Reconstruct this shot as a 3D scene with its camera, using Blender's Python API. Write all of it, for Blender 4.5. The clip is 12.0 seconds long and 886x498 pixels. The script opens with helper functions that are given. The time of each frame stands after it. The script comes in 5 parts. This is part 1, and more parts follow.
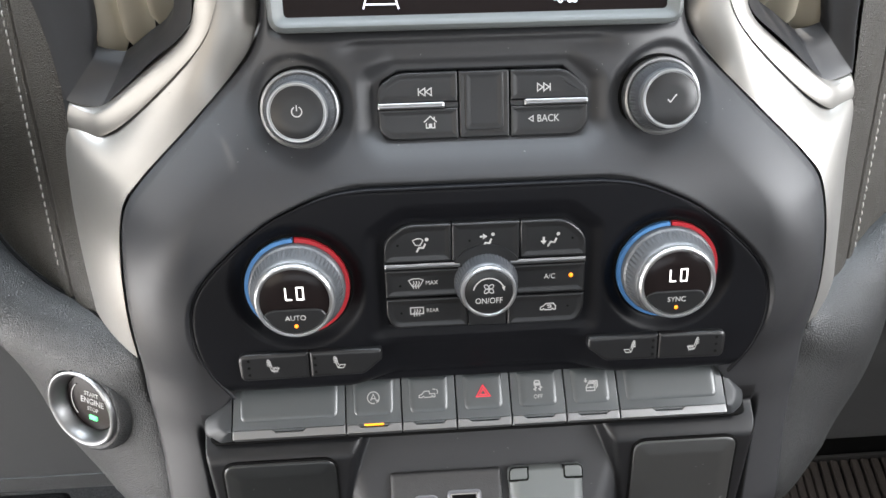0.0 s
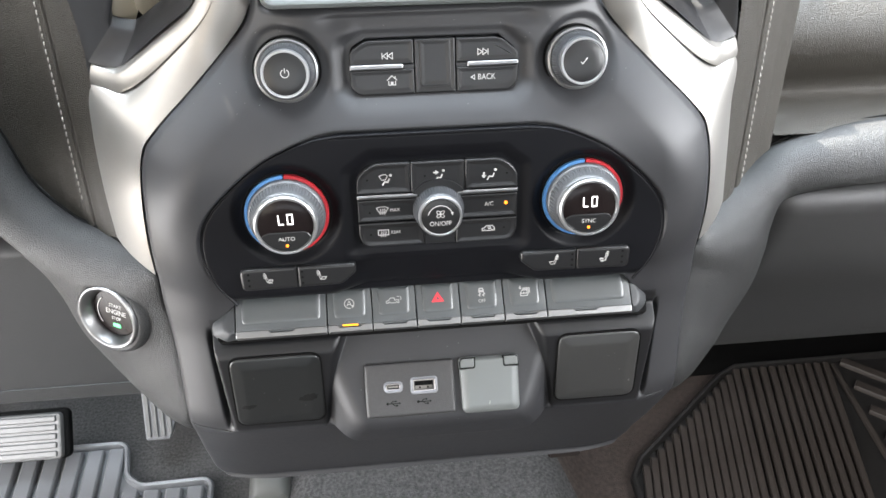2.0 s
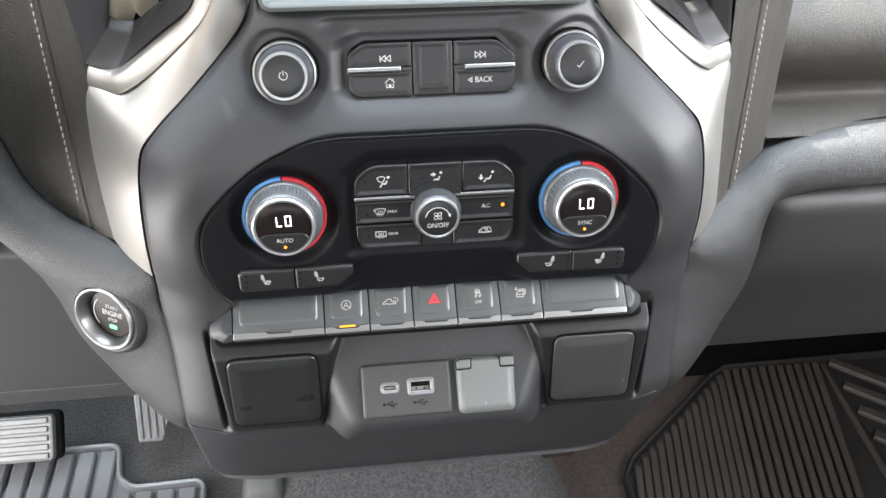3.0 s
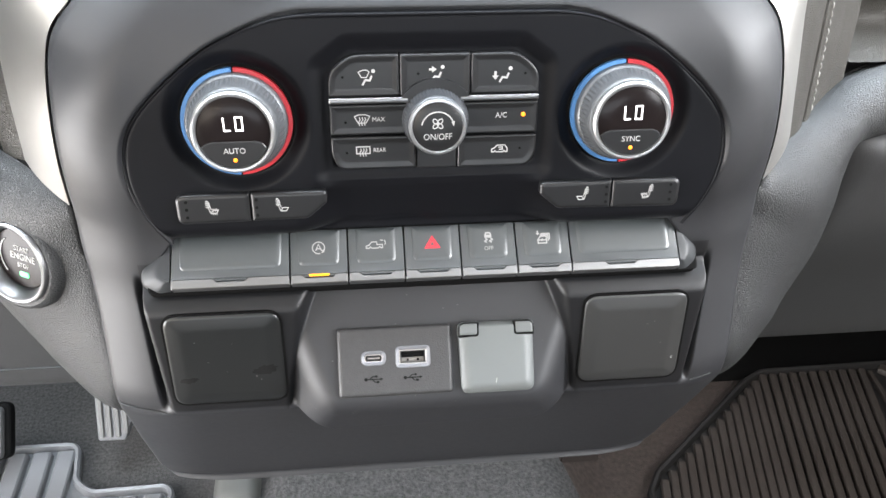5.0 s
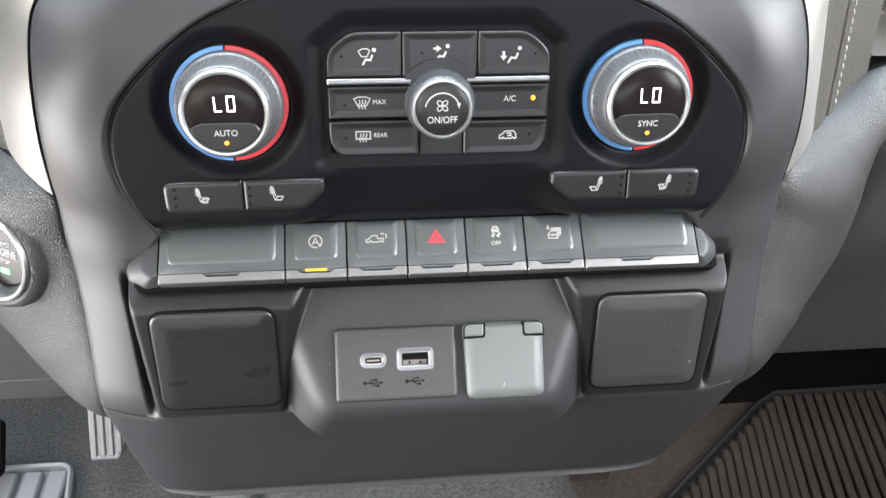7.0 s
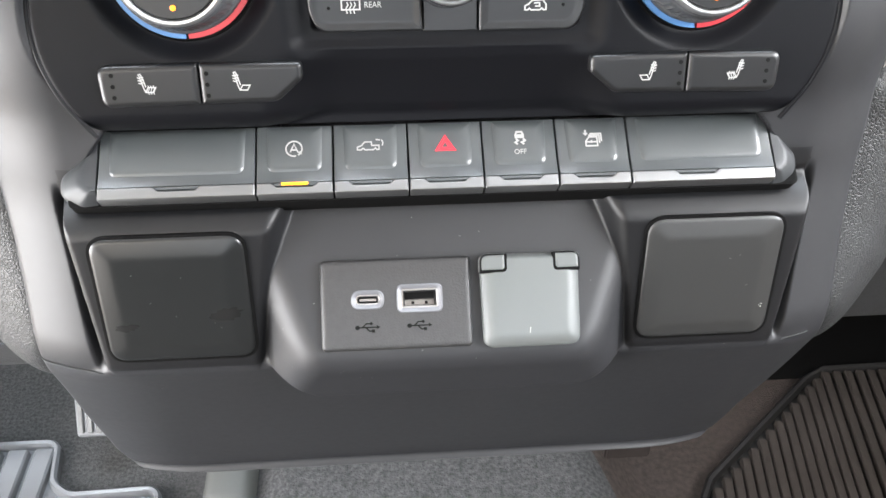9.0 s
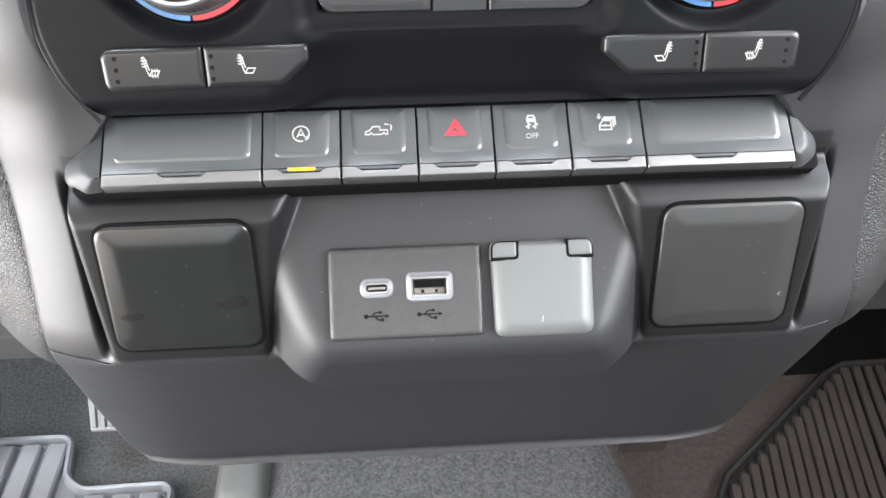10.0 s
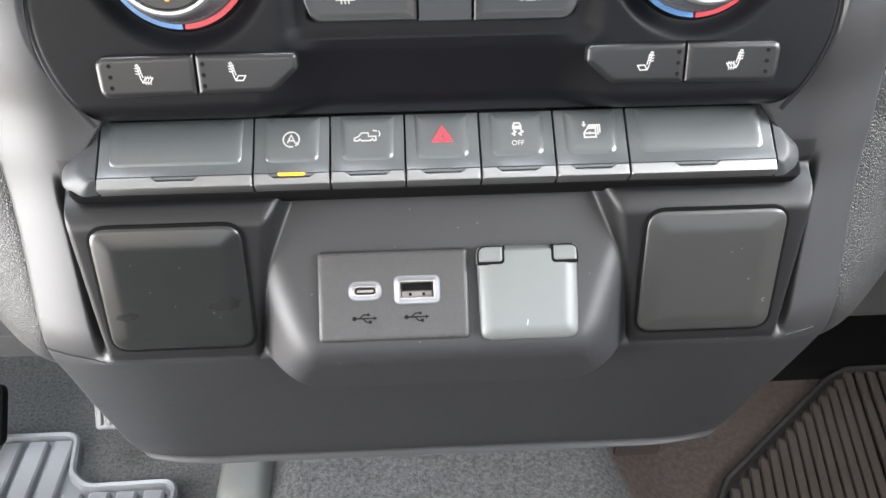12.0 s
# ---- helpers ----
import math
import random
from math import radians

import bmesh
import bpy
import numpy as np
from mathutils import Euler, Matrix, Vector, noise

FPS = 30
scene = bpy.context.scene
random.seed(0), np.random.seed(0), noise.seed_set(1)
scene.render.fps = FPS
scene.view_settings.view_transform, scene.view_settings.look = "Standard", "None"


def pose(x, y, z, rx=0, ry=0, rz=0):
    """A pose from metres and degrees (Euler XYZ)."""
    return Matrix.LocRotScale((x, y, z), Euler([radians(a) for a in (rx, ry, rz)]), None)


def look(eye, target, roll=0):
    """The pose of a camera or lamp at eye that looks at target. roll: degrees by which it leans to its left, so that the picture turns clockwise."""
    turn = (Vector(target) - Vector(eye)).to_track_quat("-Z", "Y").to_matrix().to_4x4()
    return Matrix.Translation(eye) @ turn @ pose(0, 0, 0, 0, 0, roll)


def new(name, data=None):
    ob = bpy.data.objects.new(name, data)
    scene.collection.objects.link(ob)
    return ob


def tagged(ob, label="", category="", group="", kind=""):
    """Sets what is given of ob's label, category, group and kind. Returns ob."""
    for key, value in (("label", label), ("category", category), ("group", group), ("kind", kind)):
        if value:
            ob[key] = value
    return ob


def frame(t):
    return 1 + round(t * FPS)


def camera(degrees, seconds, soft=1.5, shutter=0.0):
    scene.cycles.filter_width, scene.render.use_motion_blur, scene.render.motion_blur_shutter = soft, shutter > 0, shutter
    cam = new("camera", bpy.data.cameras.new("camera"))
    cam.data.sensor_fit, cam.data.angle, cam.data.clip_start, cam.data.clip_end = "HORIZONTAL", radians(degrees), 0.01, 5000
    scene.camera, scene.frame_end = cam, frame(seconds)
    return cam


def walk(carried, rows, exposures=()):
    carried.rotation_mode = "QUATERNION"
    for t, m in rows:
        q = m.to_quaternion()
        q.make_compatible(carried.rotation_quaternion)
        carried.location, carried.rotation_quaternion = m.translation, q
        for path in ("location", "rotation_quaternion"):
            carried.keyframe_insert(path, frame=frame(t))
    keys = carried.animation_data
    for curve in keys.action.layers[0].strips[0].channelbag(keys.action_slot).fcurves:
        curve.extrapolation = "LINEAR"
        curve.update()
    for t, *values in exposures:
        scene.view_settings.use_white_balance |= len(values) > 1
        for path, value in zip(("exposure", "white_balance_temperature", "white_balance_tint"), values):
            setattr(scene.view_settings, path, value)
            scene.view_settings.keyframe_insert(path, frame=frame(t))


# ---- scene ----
cam = camera(55.0, 12.0)
PATH = [
    (0, (-0.04238, 0.07273, 0.89652), (0.01063, 0.87461, 0.30140), -0.393),
    (0.5, (-0.04489, 0.00103, 0.93454), (0.02924, 0.76622, 0.29502), 0.554),
    (1, (-0.04483, -0.01791, 0.95814), (0.03194, 0.73868, 0.30878), 0.623),
    (1.5, (-0.04261, -0.01088, 0.95491), (0.04077, 0.74107, 0.30099), 0.717),
    (2, (-0.04613, -0.01247, 0.95930), (0.04456, 0.73740, 0.30396), 0.900),
    (2.5, (-0.04974, -0.01415, 0.96186), (0.04864, 0.73424, 0.30593), 1.163),
    (4.3, (-0.05240, -0.00499, 0.94694), (0.05510, 0.74985, 0.29990), 2.232),
    (4.5, (-0.04765, 0.01505, 0.91779), (0.05726, 0.77078, 0.27136), 2.209),
    (5, (-0.03763, 0.04997, 0.84266), (0.05886, 0.81586, 0.20696), 2.083),
    (5.5, (-0.03418, 0.05569, 0.81693), (0.05053, 0.83819, 0.20007), 1.298),
    (6, (-0.03402, 0.05762, 0.81650), (0.05169, 0.84560, 0.20680), 1.431),
    (6.5, (-0.03559, 0.05973, 0.81420), (0.05744, 0.84647, 0.20397), 2.032),
    (8.3, (-0.03333, 0.05474, 0.80739), (0.04776, 0.84996, 0.20651), 1.401),
    (8.5, (-0.03026, 0.07222, 0.79261), (0.04764, 0.85604, 0.17652), 1.398),
    (9, (-0.02545, 0.10550, 0.73727), (0.04260, 0.88824, 0.11865), 0.849),
    (9.5, (-0.02594, 0.10895, 0.72596), (0.03269, 0.89085, 0.10531), 0.338),
    (10, (-0.02341, 0.10842, 0.72941), (0.02739, 0.89092, 0.10884), -0.056),
    (10.5, (-0.01938, 0.10582, 0.73197), (0.02498, 0.88985, 0.11284), -0.282),
    (11, (-0.01712, 0.10418, 0.73315), (0.02255, 0.88845, 0.11399), -0.379),
    (11.5, (-0.01550, 0.10346, 0.73404), (0.02159, 0.88848, 0.11568), -0.347),
    (12, (-0.01366, 0.10329, 0.73433), (0.02292, 0.88778, 0.11527), -0.269),
]
EXPOSURES = [(0.0, 1.95), (0.5, 2.15), (1.0, 2.26), (2.5, 2.32), (4.5, 2.24), (5.0, 2.52), (5.5, 2.60), (8.5, 2.66), (9.5, 2.86), (12.0, 2.86)]
walk(cam, [(t, look(eye, target, roll)) for t, eye, target, roll in PATH], EXPOSURES)

# ---- world, sun, window light ----
world = bpy.data.worlds.new("sky")
scene.world = world
world.use_nodes = True
wn = world.node_tree
sky = wn.nodes.new("ShaderNodeTexSky")
sky.sky_type, sky.sun_disc = "NISHITA", False
sky.dust_density, sky.air_density, sky.ozone_density = 8.0, 0.5, 0.4
sky.sun_elevation, sky.sun_rotation = radians(52), radians(-18)
wn.nodes["Background"].inputs["Strength"].default_value = 0.09
wn.links.new(sky.outputs["Color"], wn.nodes["Background"].inputs["Color"])

SUN_EL, SUN_AZ = radians(52), radians(-18)
sun = new("sun", bpy.data.lights.new("sun", "SUN"))
sun.data.energy, sun.data.angle, sun.data.color = 5.0, radians(0.5), (1.0, 0.93, 0.82)
sun_dir = Vector((math.sin(SUN_AZ) * math.cos(SUN_EL), math.cos(SUN_AZ) * math.cos(SUN_EL), math.sin(SUN_EL)))
sun.matrix_world = look(sun_dir * 6, (0, 0, 0))


def window_light(name, eye, target, w, h, watts, colour):
    lamp = new(name, bpy.data.lights.new(name, "AREA"))
    lamp.data.shape, lamp.data.size, lamp.data.size_y = "RECTANGLE", w, h
    lamp.data.energy, lamp.data.color = watts, colour
    lamp.matrix_world = look(eye, target)
    return lamp


window_light("driver_door_light", (-1.05, 0.20, 0.46), (-0.45, 0.62, 0.0), 1.0, 0.62, 8.5, (0.98, 0.98, 1.0))
window_light("driver_window_light", (-1.00, 0.18, 1.02), (0.0, 0.42, 0.62), 0.9, 0.42, 2.2, (1.0, 0.95, 0.88))
# Warm lamp added to stand in for tan bounce from the rear left.
window_light("driver_rear_window_light", (-0.92, -0.95, 0.98), (0.0, 0.3, 0.6), 0.9, 0.42, 2.0, (1.0, 0.88, 0.72))
window_light("passenger_window_light", (0.92, 0.05, 1.02), (0.0, 0.42, 0.70), 1.1, 0.34, 7.8, (0.97, 0.98, 1.0))
window_light("rear_window_light", (0.0, -1.85, 1.05), (0.0, 0.3, 0.7), 1.3, 0.38, 2.4, (0.90, 0.95, 1.0))
window_light("windshield_light", (0.0, 0.73, 1.23), (0.0, 0.30, 0.55), 1.4, 0.5, 20, (0.79, 0.90, 1.0))


# ---- materials ----
def material(name, colour, rough=0.5, metal=0.0, vary=0.12, vary_scale=30.0, grain=0.0, grain_scale=1500.0, kind="noise",
             emit=None, strength=0.0, specular=0.5, rough_vary=0.03):
    m = bpy.data.materials.new(name)
    m.use_nodes = True
    nt = m.node_tree
    b = nt.nodes["Principled BSDF"]
    b.inputs["Metallic"].default_value = metal
    b.inputs["Specular IOR Level"].default_value = specular
    co = nt.nodes.new("ShaderNodeTexCoord")
    big = nt.nodes.new("ShaderNodeTexNoise")
    big.inputs["Scale"].default_value, big.inputs["Detail"].default_value = vary_scale, 5.0
    nt.links.new(co.outputs["Object"], big.inputs["Vector"])
    ramp = nt.nodes.new("ShaderNodeMix")
    ramp.data_type = "RGBA"
    lo = [max(0.0, c * (1 - vary)) for c in colour]
    hi = [min(1.0, c * (1 + vary)) for c in colour]
    ramp.inputs["A"].default_value, ramp.inputs["B"].default_value = (*lo, 1), (*hi, 1)
    if kind == "pile":
        tuft = nt.nodes.new("ShaderNodeMapRange")
        tuft.inputs["From Min"].default_value, tuft.inputs["From Max"].default_value = 0.32, 0.68
        nt.links.new(big.outputs["Fac"], tuft.inputs["Value"])
        nt.links.new(tuft.outputs["Result"], ramp.inputs["Factor"])
    else:
        nt.links.new(big.outputs["Fac"], ramp.inputs["Factor"])
    nt.links.new(ramp.outputs["Result"], b.inputs["Base Color"])
    rr = nt.nodes.new("ShaderNodeMapRange")
    rr.inputs["To Min"].default_value, rr.inputs["To Max"].default_value = max(0.02, rough - rough_vary), min(1.0, rough + rough_vary)
    fine = nt.nodes.new("ShaderNodeTexNoise")
    fine.inputs["Scale"].default_value, fine.inputs["Detail"].default_value = vary_scale * 9, 3.0
    nt.links.new(co.outputs["Object"], fine.inputs["Vector"])
    nt.links.new(fine.outputs["Fac"], rr.inputs["Value"])
    nt.links.new(rr.outputs["Result"], b.inputs["Roughness"])
    if grain:
        if kind == "leather":
            tex = nt.nodes.new("ShaderNodeTexVoronoi")
            tex.feature = "DISTANCE_TO_EDGE"
            tex.inputs["Scale"].default_value = grain_scale
            wob = nt.nodes.new("ShaderNodeTexNoise")
            wob.inputs["Scale"].default_value = grain_scale * 0.7
            mixv = nt.nodes.new("ShaderNodeMixRGB")
            mixv.inputs["Fac"].default_value = 0.0012
            nt.links.new(co.outputs["Object"], wob.inputs["Vector"])
            nt.links.new(co.outputs["Object"], mixv.inputs[1])
            nt.links.new(wob.outputs["Color"], mixv.inputs[2])
            nt.links.new(mixv.outputs["Color"], tex.inputs["Vector"])
            height = nt.nodes.new("ShaderNodeMapRange")
            height.inputs["From Max"].default_value = 0.22
            nt.links.new(tex.outputs["Distance"], height.inputs["Value"])
            out = height.outputs["Result"]
        else:
            tex = nt.nodes.new("ShaderNodeTexNoise")
            tex.inputs["Scale"].default_value, tex.inputs["Detail"].default_value = grain_scale, 2.0
            nt.links.new(co.outputs["Object"], tex.inputs["Vector"])
            out = tex.outputs["Fac"]
        bump = nt.nodes.new("ShaderNodeBump")
        bump.inputs["Strength"].default_value, bump.inputs["Distance"].default_value = grain, {"leather": 0.0005, "pile": 0.0012}.get(kind, 0.00016)
        nt.links.new(out, bump.inputs["Height"])
        nt.links.new(bump.outputs["Normal"], b.inputs["Normal"])
    else:
        b.inputs["Roughness"].default_value = rough
    if emit:
        b.inputs["Emission Color"].default_value = (*emit, 1)
        b.inputs["Emission Strength"].default_value = strength
    return m


FASCIA = material("charcoal_moulded_plastic", (0.0142, 0.0147, 0.0165), 0.49, specular=0.42, grain=0.05, grain_scale=1300, vary=0.06)
# Like the fascia material, with a darker base for the cover housings.
HOUSING = material("darker_moulded_housing_plastic", (0.0046, 0.0048, 0.0056), 0.45, specular=0.34, grain=0.05, grain_scale=1300, vary=0.06)
GRIPDARK = material("dark_silver_knob_grip", (0.055, 0.058, 0.063), 0.36, metal=0.5, vary=0.2, vary_scale=120)
PANEL = material("black_satin_panel", (0.0032, 0.0034, 0.0044), 0.42, specular=0.12, grain=0.05, grain_scale=1300, vary=0.08)
BUTTON = material("dark_button_plastic", (0.0066, 0.0068, 0.0074), 0.35, specular=0.42, rough_vary=0.01, grain=0.0, vary=0.06)
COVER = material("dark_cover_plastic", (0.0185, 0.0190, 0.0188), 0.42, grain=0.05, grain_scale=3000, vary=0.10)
ROWPLASTIC = material("grey_switch_plastic", (0.043, 0.048, 0.050), 0.31, specular=0.62, grain=0.0, rough_vary=0.01, vary=0.06)
ENDCAP = material("dark_end_cap_plastic", (0.026, 0.028, 0.030), 0.46, specular=0.30, vary=0.06)
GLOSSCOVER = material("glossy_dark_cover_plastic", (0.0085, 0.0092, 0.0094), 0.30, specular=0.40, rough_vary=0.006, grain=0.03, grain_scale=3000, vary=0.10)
SMEAR = material("dark_greasy_smear", (0.0058, 0.0058, 0.0058), 0.6, specular=0.15, vary=0.3, vary_scale=200)
SPECK = material("pale_dust", (0.13, 0.13, 0.125), 0.8)
DULLMETAL = material("dull_contact_metal", (0.20, 0.19, 0.18), 0.45, metal=0.6, vary=0.3, vary_scale=600)
GAP = material("black_gap_plastic", (0.002, 0.002, 0.002), 0.8, specular=0.08)
PLATE = material("grained_plate_plastic", (0.022, 0.0218, 0.0222), 0.5, specular=0.45, grain=1.0, grain_scale=1150, vary=0.25, vary_scale=420)
OUTLET = material("light_grey_cap_plastic", (0.080, 0.086, 0.085), 0.45, specular=0.4, grain=0.06, grain_scale=2500, vary=0.05)
SILVER = material("satin_silver_paint", (0.245, 0.236, 0.222), 0.41, metal=0.76, specular=0.4, grain=0.03, grain_scale=3500, vary=0.03)
CHROME = material("satin_chrome", (0.22, 0.222, 0.224), 0.42, metal=1.0, vary=0.05, rough_vary=0.02)
BRIGHT = material("polished_chrome", (0.24, 0.242, 0.245), 0.30, metal=1.0, vary=0.04, rough_vary=0.02)
RIM = material("silver_knob_rim", (0.34, 0.345, 0.35), 0.30, metal=0.85, vary=0.04)
GRIP = material("silver_knob_grip", (0.066, 0.069, 0.073), 0.40, metal=0.35, vary=0.25, vary_scale=120)
LEATHER = material("dark_grained_leatherette", (0.0195, 0.0170, 0.0130), 0.46, specular=0.34, grain=0.6, grain_scale=720, kind="leather", vary=0.10)
# Pale tan that paints sunlight onto the vent vanes.
SUNVANE = material("vane_plastic_painted_sunlit", (0.20, 0.18, 0.14), 0.5, vary=0.06)
BOLSTER = material("grey_grained_vinyl", (0.0185, 0.0192, 0.0196), 0.46, specular=0.34, grain=0.5, grain_scale=680, kind="leather", vary=0.06)
# Bolster vinyl copied lighter to paint light on knee panel and glove box.
LITVINYL = material("grey_vinyl_lit_copy", (0.031, 0.0312, 0.0318), 0.55, specular=0.35, grain=0.3, grain_scale=900, kind="leather", vary=0.06)
THREAD = material("light_grey_thread", (0.27, 0.26, 0.245), 0.8, vary=0.2, vary_scale=300)
# Mat rubber with doorway light put into its lighter tone.
LITRUBBER = material("black_rubber_in_door_light", (0.078, 0.080, 0.084), 0.38, specular=0.6, grain=0.25, grain_scale=900, vary=0.2, vary_scale=14)
# Same rubber, darkened and warmed to paint the dim passenger side.
SHADERUBBER = material("rubber_mat_in_warm_shade", (0.0235, 0.0193, 0.0168), 0.44, specular=0.28, grain=0.25, grain_scale=900, vary=0.2, vary_scale=14)
BEZEL = material("dark_grey_bezel", (0.072, 0.079, 0.080), 0.44, specular=0.5, vary=0.05)
CARPET = material("charcoal_cut_pile_carpet", (0.033, 0.032, 0.0315), 0.95, grain=1.0, grain_scale=480, kind="pile", vary=0.38, vary_scale=300, specular=0.1)
# Near-black colour standing in for shade under the passenger dashboard.
TOESHADE = material("toe_board_shade_black", (0.0022, 0.0021, 0.002), 0.95, grain=0.5, grain_scale=500, vary=0.3, vary_scale=90, specular=0.04)
# Carpet copy with the passenger side's warm dim light put into its colour.
SHADECARPET = material("carpet_in_warm_dim_light", (0.029, 0.0226, 0.0197), 0.95, grain=0.9, grain_scale=520, kind="pile", vary=0.25, vary_scale=170, specular=0.1)
INK = material("white_printed_symbol", (0.31, 0.31, 0.305), 0.5, vary=0.02)
INKDIM = material("grey_embossed_symbol", (0.0015, 0.0015, 0.0015), 0.6, specular=0.15)
DOT = material("dull_unlit_lamp", (0.002, 0.002, 0.002), 0.6, specular=0.1)
RED = material("red_printed_symbol", (0.62, 0.03, 0.05), 0.45, vary=0.04)
REDARC = material("red_ring_plastic", (0.28, 0.012, 0.018), 0.35, vary=0.06)
BLUEARC = material("blue_ring_plastic", (0.045, 0.135, 0.30), 0.35, vary=0.06)
GLASS = material("black_display_glass", (0.008, 0.006, 0.006), 0.22, vary=0.05, rough_vary=0.03, specular=0.12)
DIGIT = material("lit_display_digit", (0.8, 0.8, 0.8), 0.4, emit=(1.0, 0.98, 0.93), strength=0.75)
AMBER = material("lit_amber_lamp", (0.8, 0.18, 0.01), 0.4, emit=(1.0, 0.26, 0.0), strength=0.3)
YELLOW = material("lit_yellow_lamp", (0.8, 0.28, 0.01), 0.4, emit=(1.0, 0.31, 0.0), strength=0.26)
GREEN = material("lit_green_lamp", (0.05, 0.6, 0.15), 0.4, emit=(0.08, 0.9, 0.25), strength=0.3)
SCREENLIT = material("lit_screen_graphic", (0.7, 0.7, 0.8), 0.4, emit=(0.75, 0.78, 1.0), strength=0.35)
PORTMETAL = material("port_shell_metal", (0.33, 0.32, 0.31), 0.38, metal=1.0, vary=0.2, vary_scale=500)
WHITEPLASTIC = material("pale_port_surround", (0.105, 0.107, 0.116), 0.42, vary=0.04)
STEEL = material("brushed_pedal_rubber", (0.060, 0.060, 0.059), 0.42, grain=0.3, grain_scale=700, vary=0.2, vary_scale=60)
PALEPLASTIC = material("pale_grey_moulded_plastic", (0.030, 0.031, 0.028), 0.65, vary=0.08)
DOORCARD = material("tan_door_lining", (0.09, 0.08, 0.07), 0.8, vary=0.1)
HEADLINER = material("pale_grey_headliner_cloth", (0.55, 0.55, 0.555), 0.9, vary=0.05)
GROUND = material("pale_bounce_ground", (0.38, 0.36, 0.33), 0.9, vary=0.2, vary_scale=3)
BRACKET = material("dark_brown_bracket_plastic", (0.013, 0.0098, 0.0088), 0.7, specular=0.2, vary=0.1)
# Black mat rim; between the ribs it also paints shade into the grooves.
MATRIMSHADE = material("black_rubber_rim_and_groove_shade", (0.0075, 0.0068, 0.0064), 0.5, specular=0.3, vary=0.2, vary_scale=20)
SHELL = material("cabin_lining", (0.035, 0.033, 0.03), 0.85, vary=0.1)


# ---- mesh tools ----
def lean_pose(y, z, lean, x=0.0):
    """A pose whose x runs right, y up along a face that leans back by so many degrees, z out of the face."""
    return pose(x, y, z, 90 - lean)


def part(name, bm, mat, parent=None, label="", sharp=38):
    me = bpy.data.meshes.new(name)
    bm.normal_update()
    bm.to_mesh(me)
    bm.free()
    me.polygons.foreach_set("use_smooth", [True] * len(me.polygons))
    me.set_sharp_from_angle(angle=radians(sharp))
    me.materials.append(mat)
    ob = new(name, me)
    if parent is not None:
        ob.parent = parent
    if label:
        ob["label"] = label
    return ob


def thing(name, label, category, m=None, group="", kind=""):
    ob = new(name)
    ob.empty_display_size = 0.02
    if m is not None:
        ob.matrix_basis = m
    return tagged(ob, label, category, group, kind)


def offset_polygon(points, inset):
    out, n = [], len(points)
    for i in range(n):
        p0, p1, p2 = Vector(points[i - 1]), Vector(points[i]), Vector(points[(i + 1) % n])
        a, b = (p1 - p0).normalized(), (p2 - p1).normalized()
        na, nb = Vector((-a.y, a.x)), Vector((-b.y, b.x))
        bis = na + nb
        k = inset / max(0.15, (1 + na.dot(nb)) / 2) / 2
        out.append(p1 + bis * k)
    return out


def rounded(points, radius, inset=0.0, n=4):
    """The outline, anticlockwise, moved inwards and with its corners rounded; always the same count of points."""
    pts = offset_polygon(points, inset)
    m, out = len(pts), []
    for i in range(m):
        r0 = radius[i] if isinstance(radius, (list, tuple)) else radius
        p0, p1, p2 = pts[i - 1], pts[i], pts[(i + 1) % m]
        a, b = p0 - p1, p2 - p1
        la, lb = a.length, b.length
        a, b = a / la, b / lb
        turn = (-a).x * b.y - (-a).y * b.x
        r = max(r0 * 0.3, r0 - inset) if turn > 0 else r0 + inset
        ang = a.angle(b)
        t = min(r / max(1e-4, math.tan(ang / 2)), la * 0.48, lb * 0.48)
        s, e = p1 + a * t, p1 + b * t
        for j in range(n + 1):
            f = j / n
            out.append(s * (1 - f) ** 2 + p1 * 2 * f * (1 - f) + e * f ** 2)
    return out


def ringed(points, radius, profile, n=4, bm=None, cap=True, m=None):
    """Rings of one outline, each moved inwards and out of the face by a pair of profile, joined and capped."""
    bm = bm or bmesh.new()
    last = None
    for inset, w in profile:
        row = [bm.verts.new((p.x, p.y, w)) for p in rounded(points, radius, inset, n)]
        if m is not None:
            for v in row:
                v.co = m @ v.co
        if last:
            for i in range(len(row)):
                j = (i + 1) % len(row)
                bm.faces.new((last[i], last[j], row[j], row[i]))
        last = row
    if cap:
        inset, w = profile[-1]
        row = [bm.verts.new((p.x, p.y, w)) for p in rounded(points, radius, inset + 0.0003, n)]
        for i, v in enumerate(row):
            if m is not None:
                v.co = m @ v.co
            j = (i + 1) % len(row)
            bm.faces.new((last[i], last[j], row[j], row[i]))
        bm.faces.new(row)
    return bm


def rectangle(u0, v0, u1, v1):
    return [(u0, v0), (u1, v0), (u1, v1), (u0, v1)]


def turned(profile, n=64, at=(0, 0), bm=None, ridges=None, cap=True):
    """A body of revolution about the face's normal; ridges: (first row, last row, depth) of a fluted grip."""
    bm = bm or bmesh.new()
    last = None
    for k, (r, w) in enumerate(profile):
        row = []
        for i in range(n):
            rr = r
            if ridges and ridges[0] <= k <= ridges[1]:
                rr = r - ridges[2] * (i % 2)
            a = 2 * math.pi * i / n
            row.append(bm.verts.new((at[0] + rr * math.cos(a), at[1] + rr * math.sin(a), w)))
        if last:
            for i in range(n):
                j = (i + 1) % n
                bm.faces.new((last[i], last[j], row[j], row[i]))
        last = row
    if cap:
        bm.faces.new(last)
    return bm


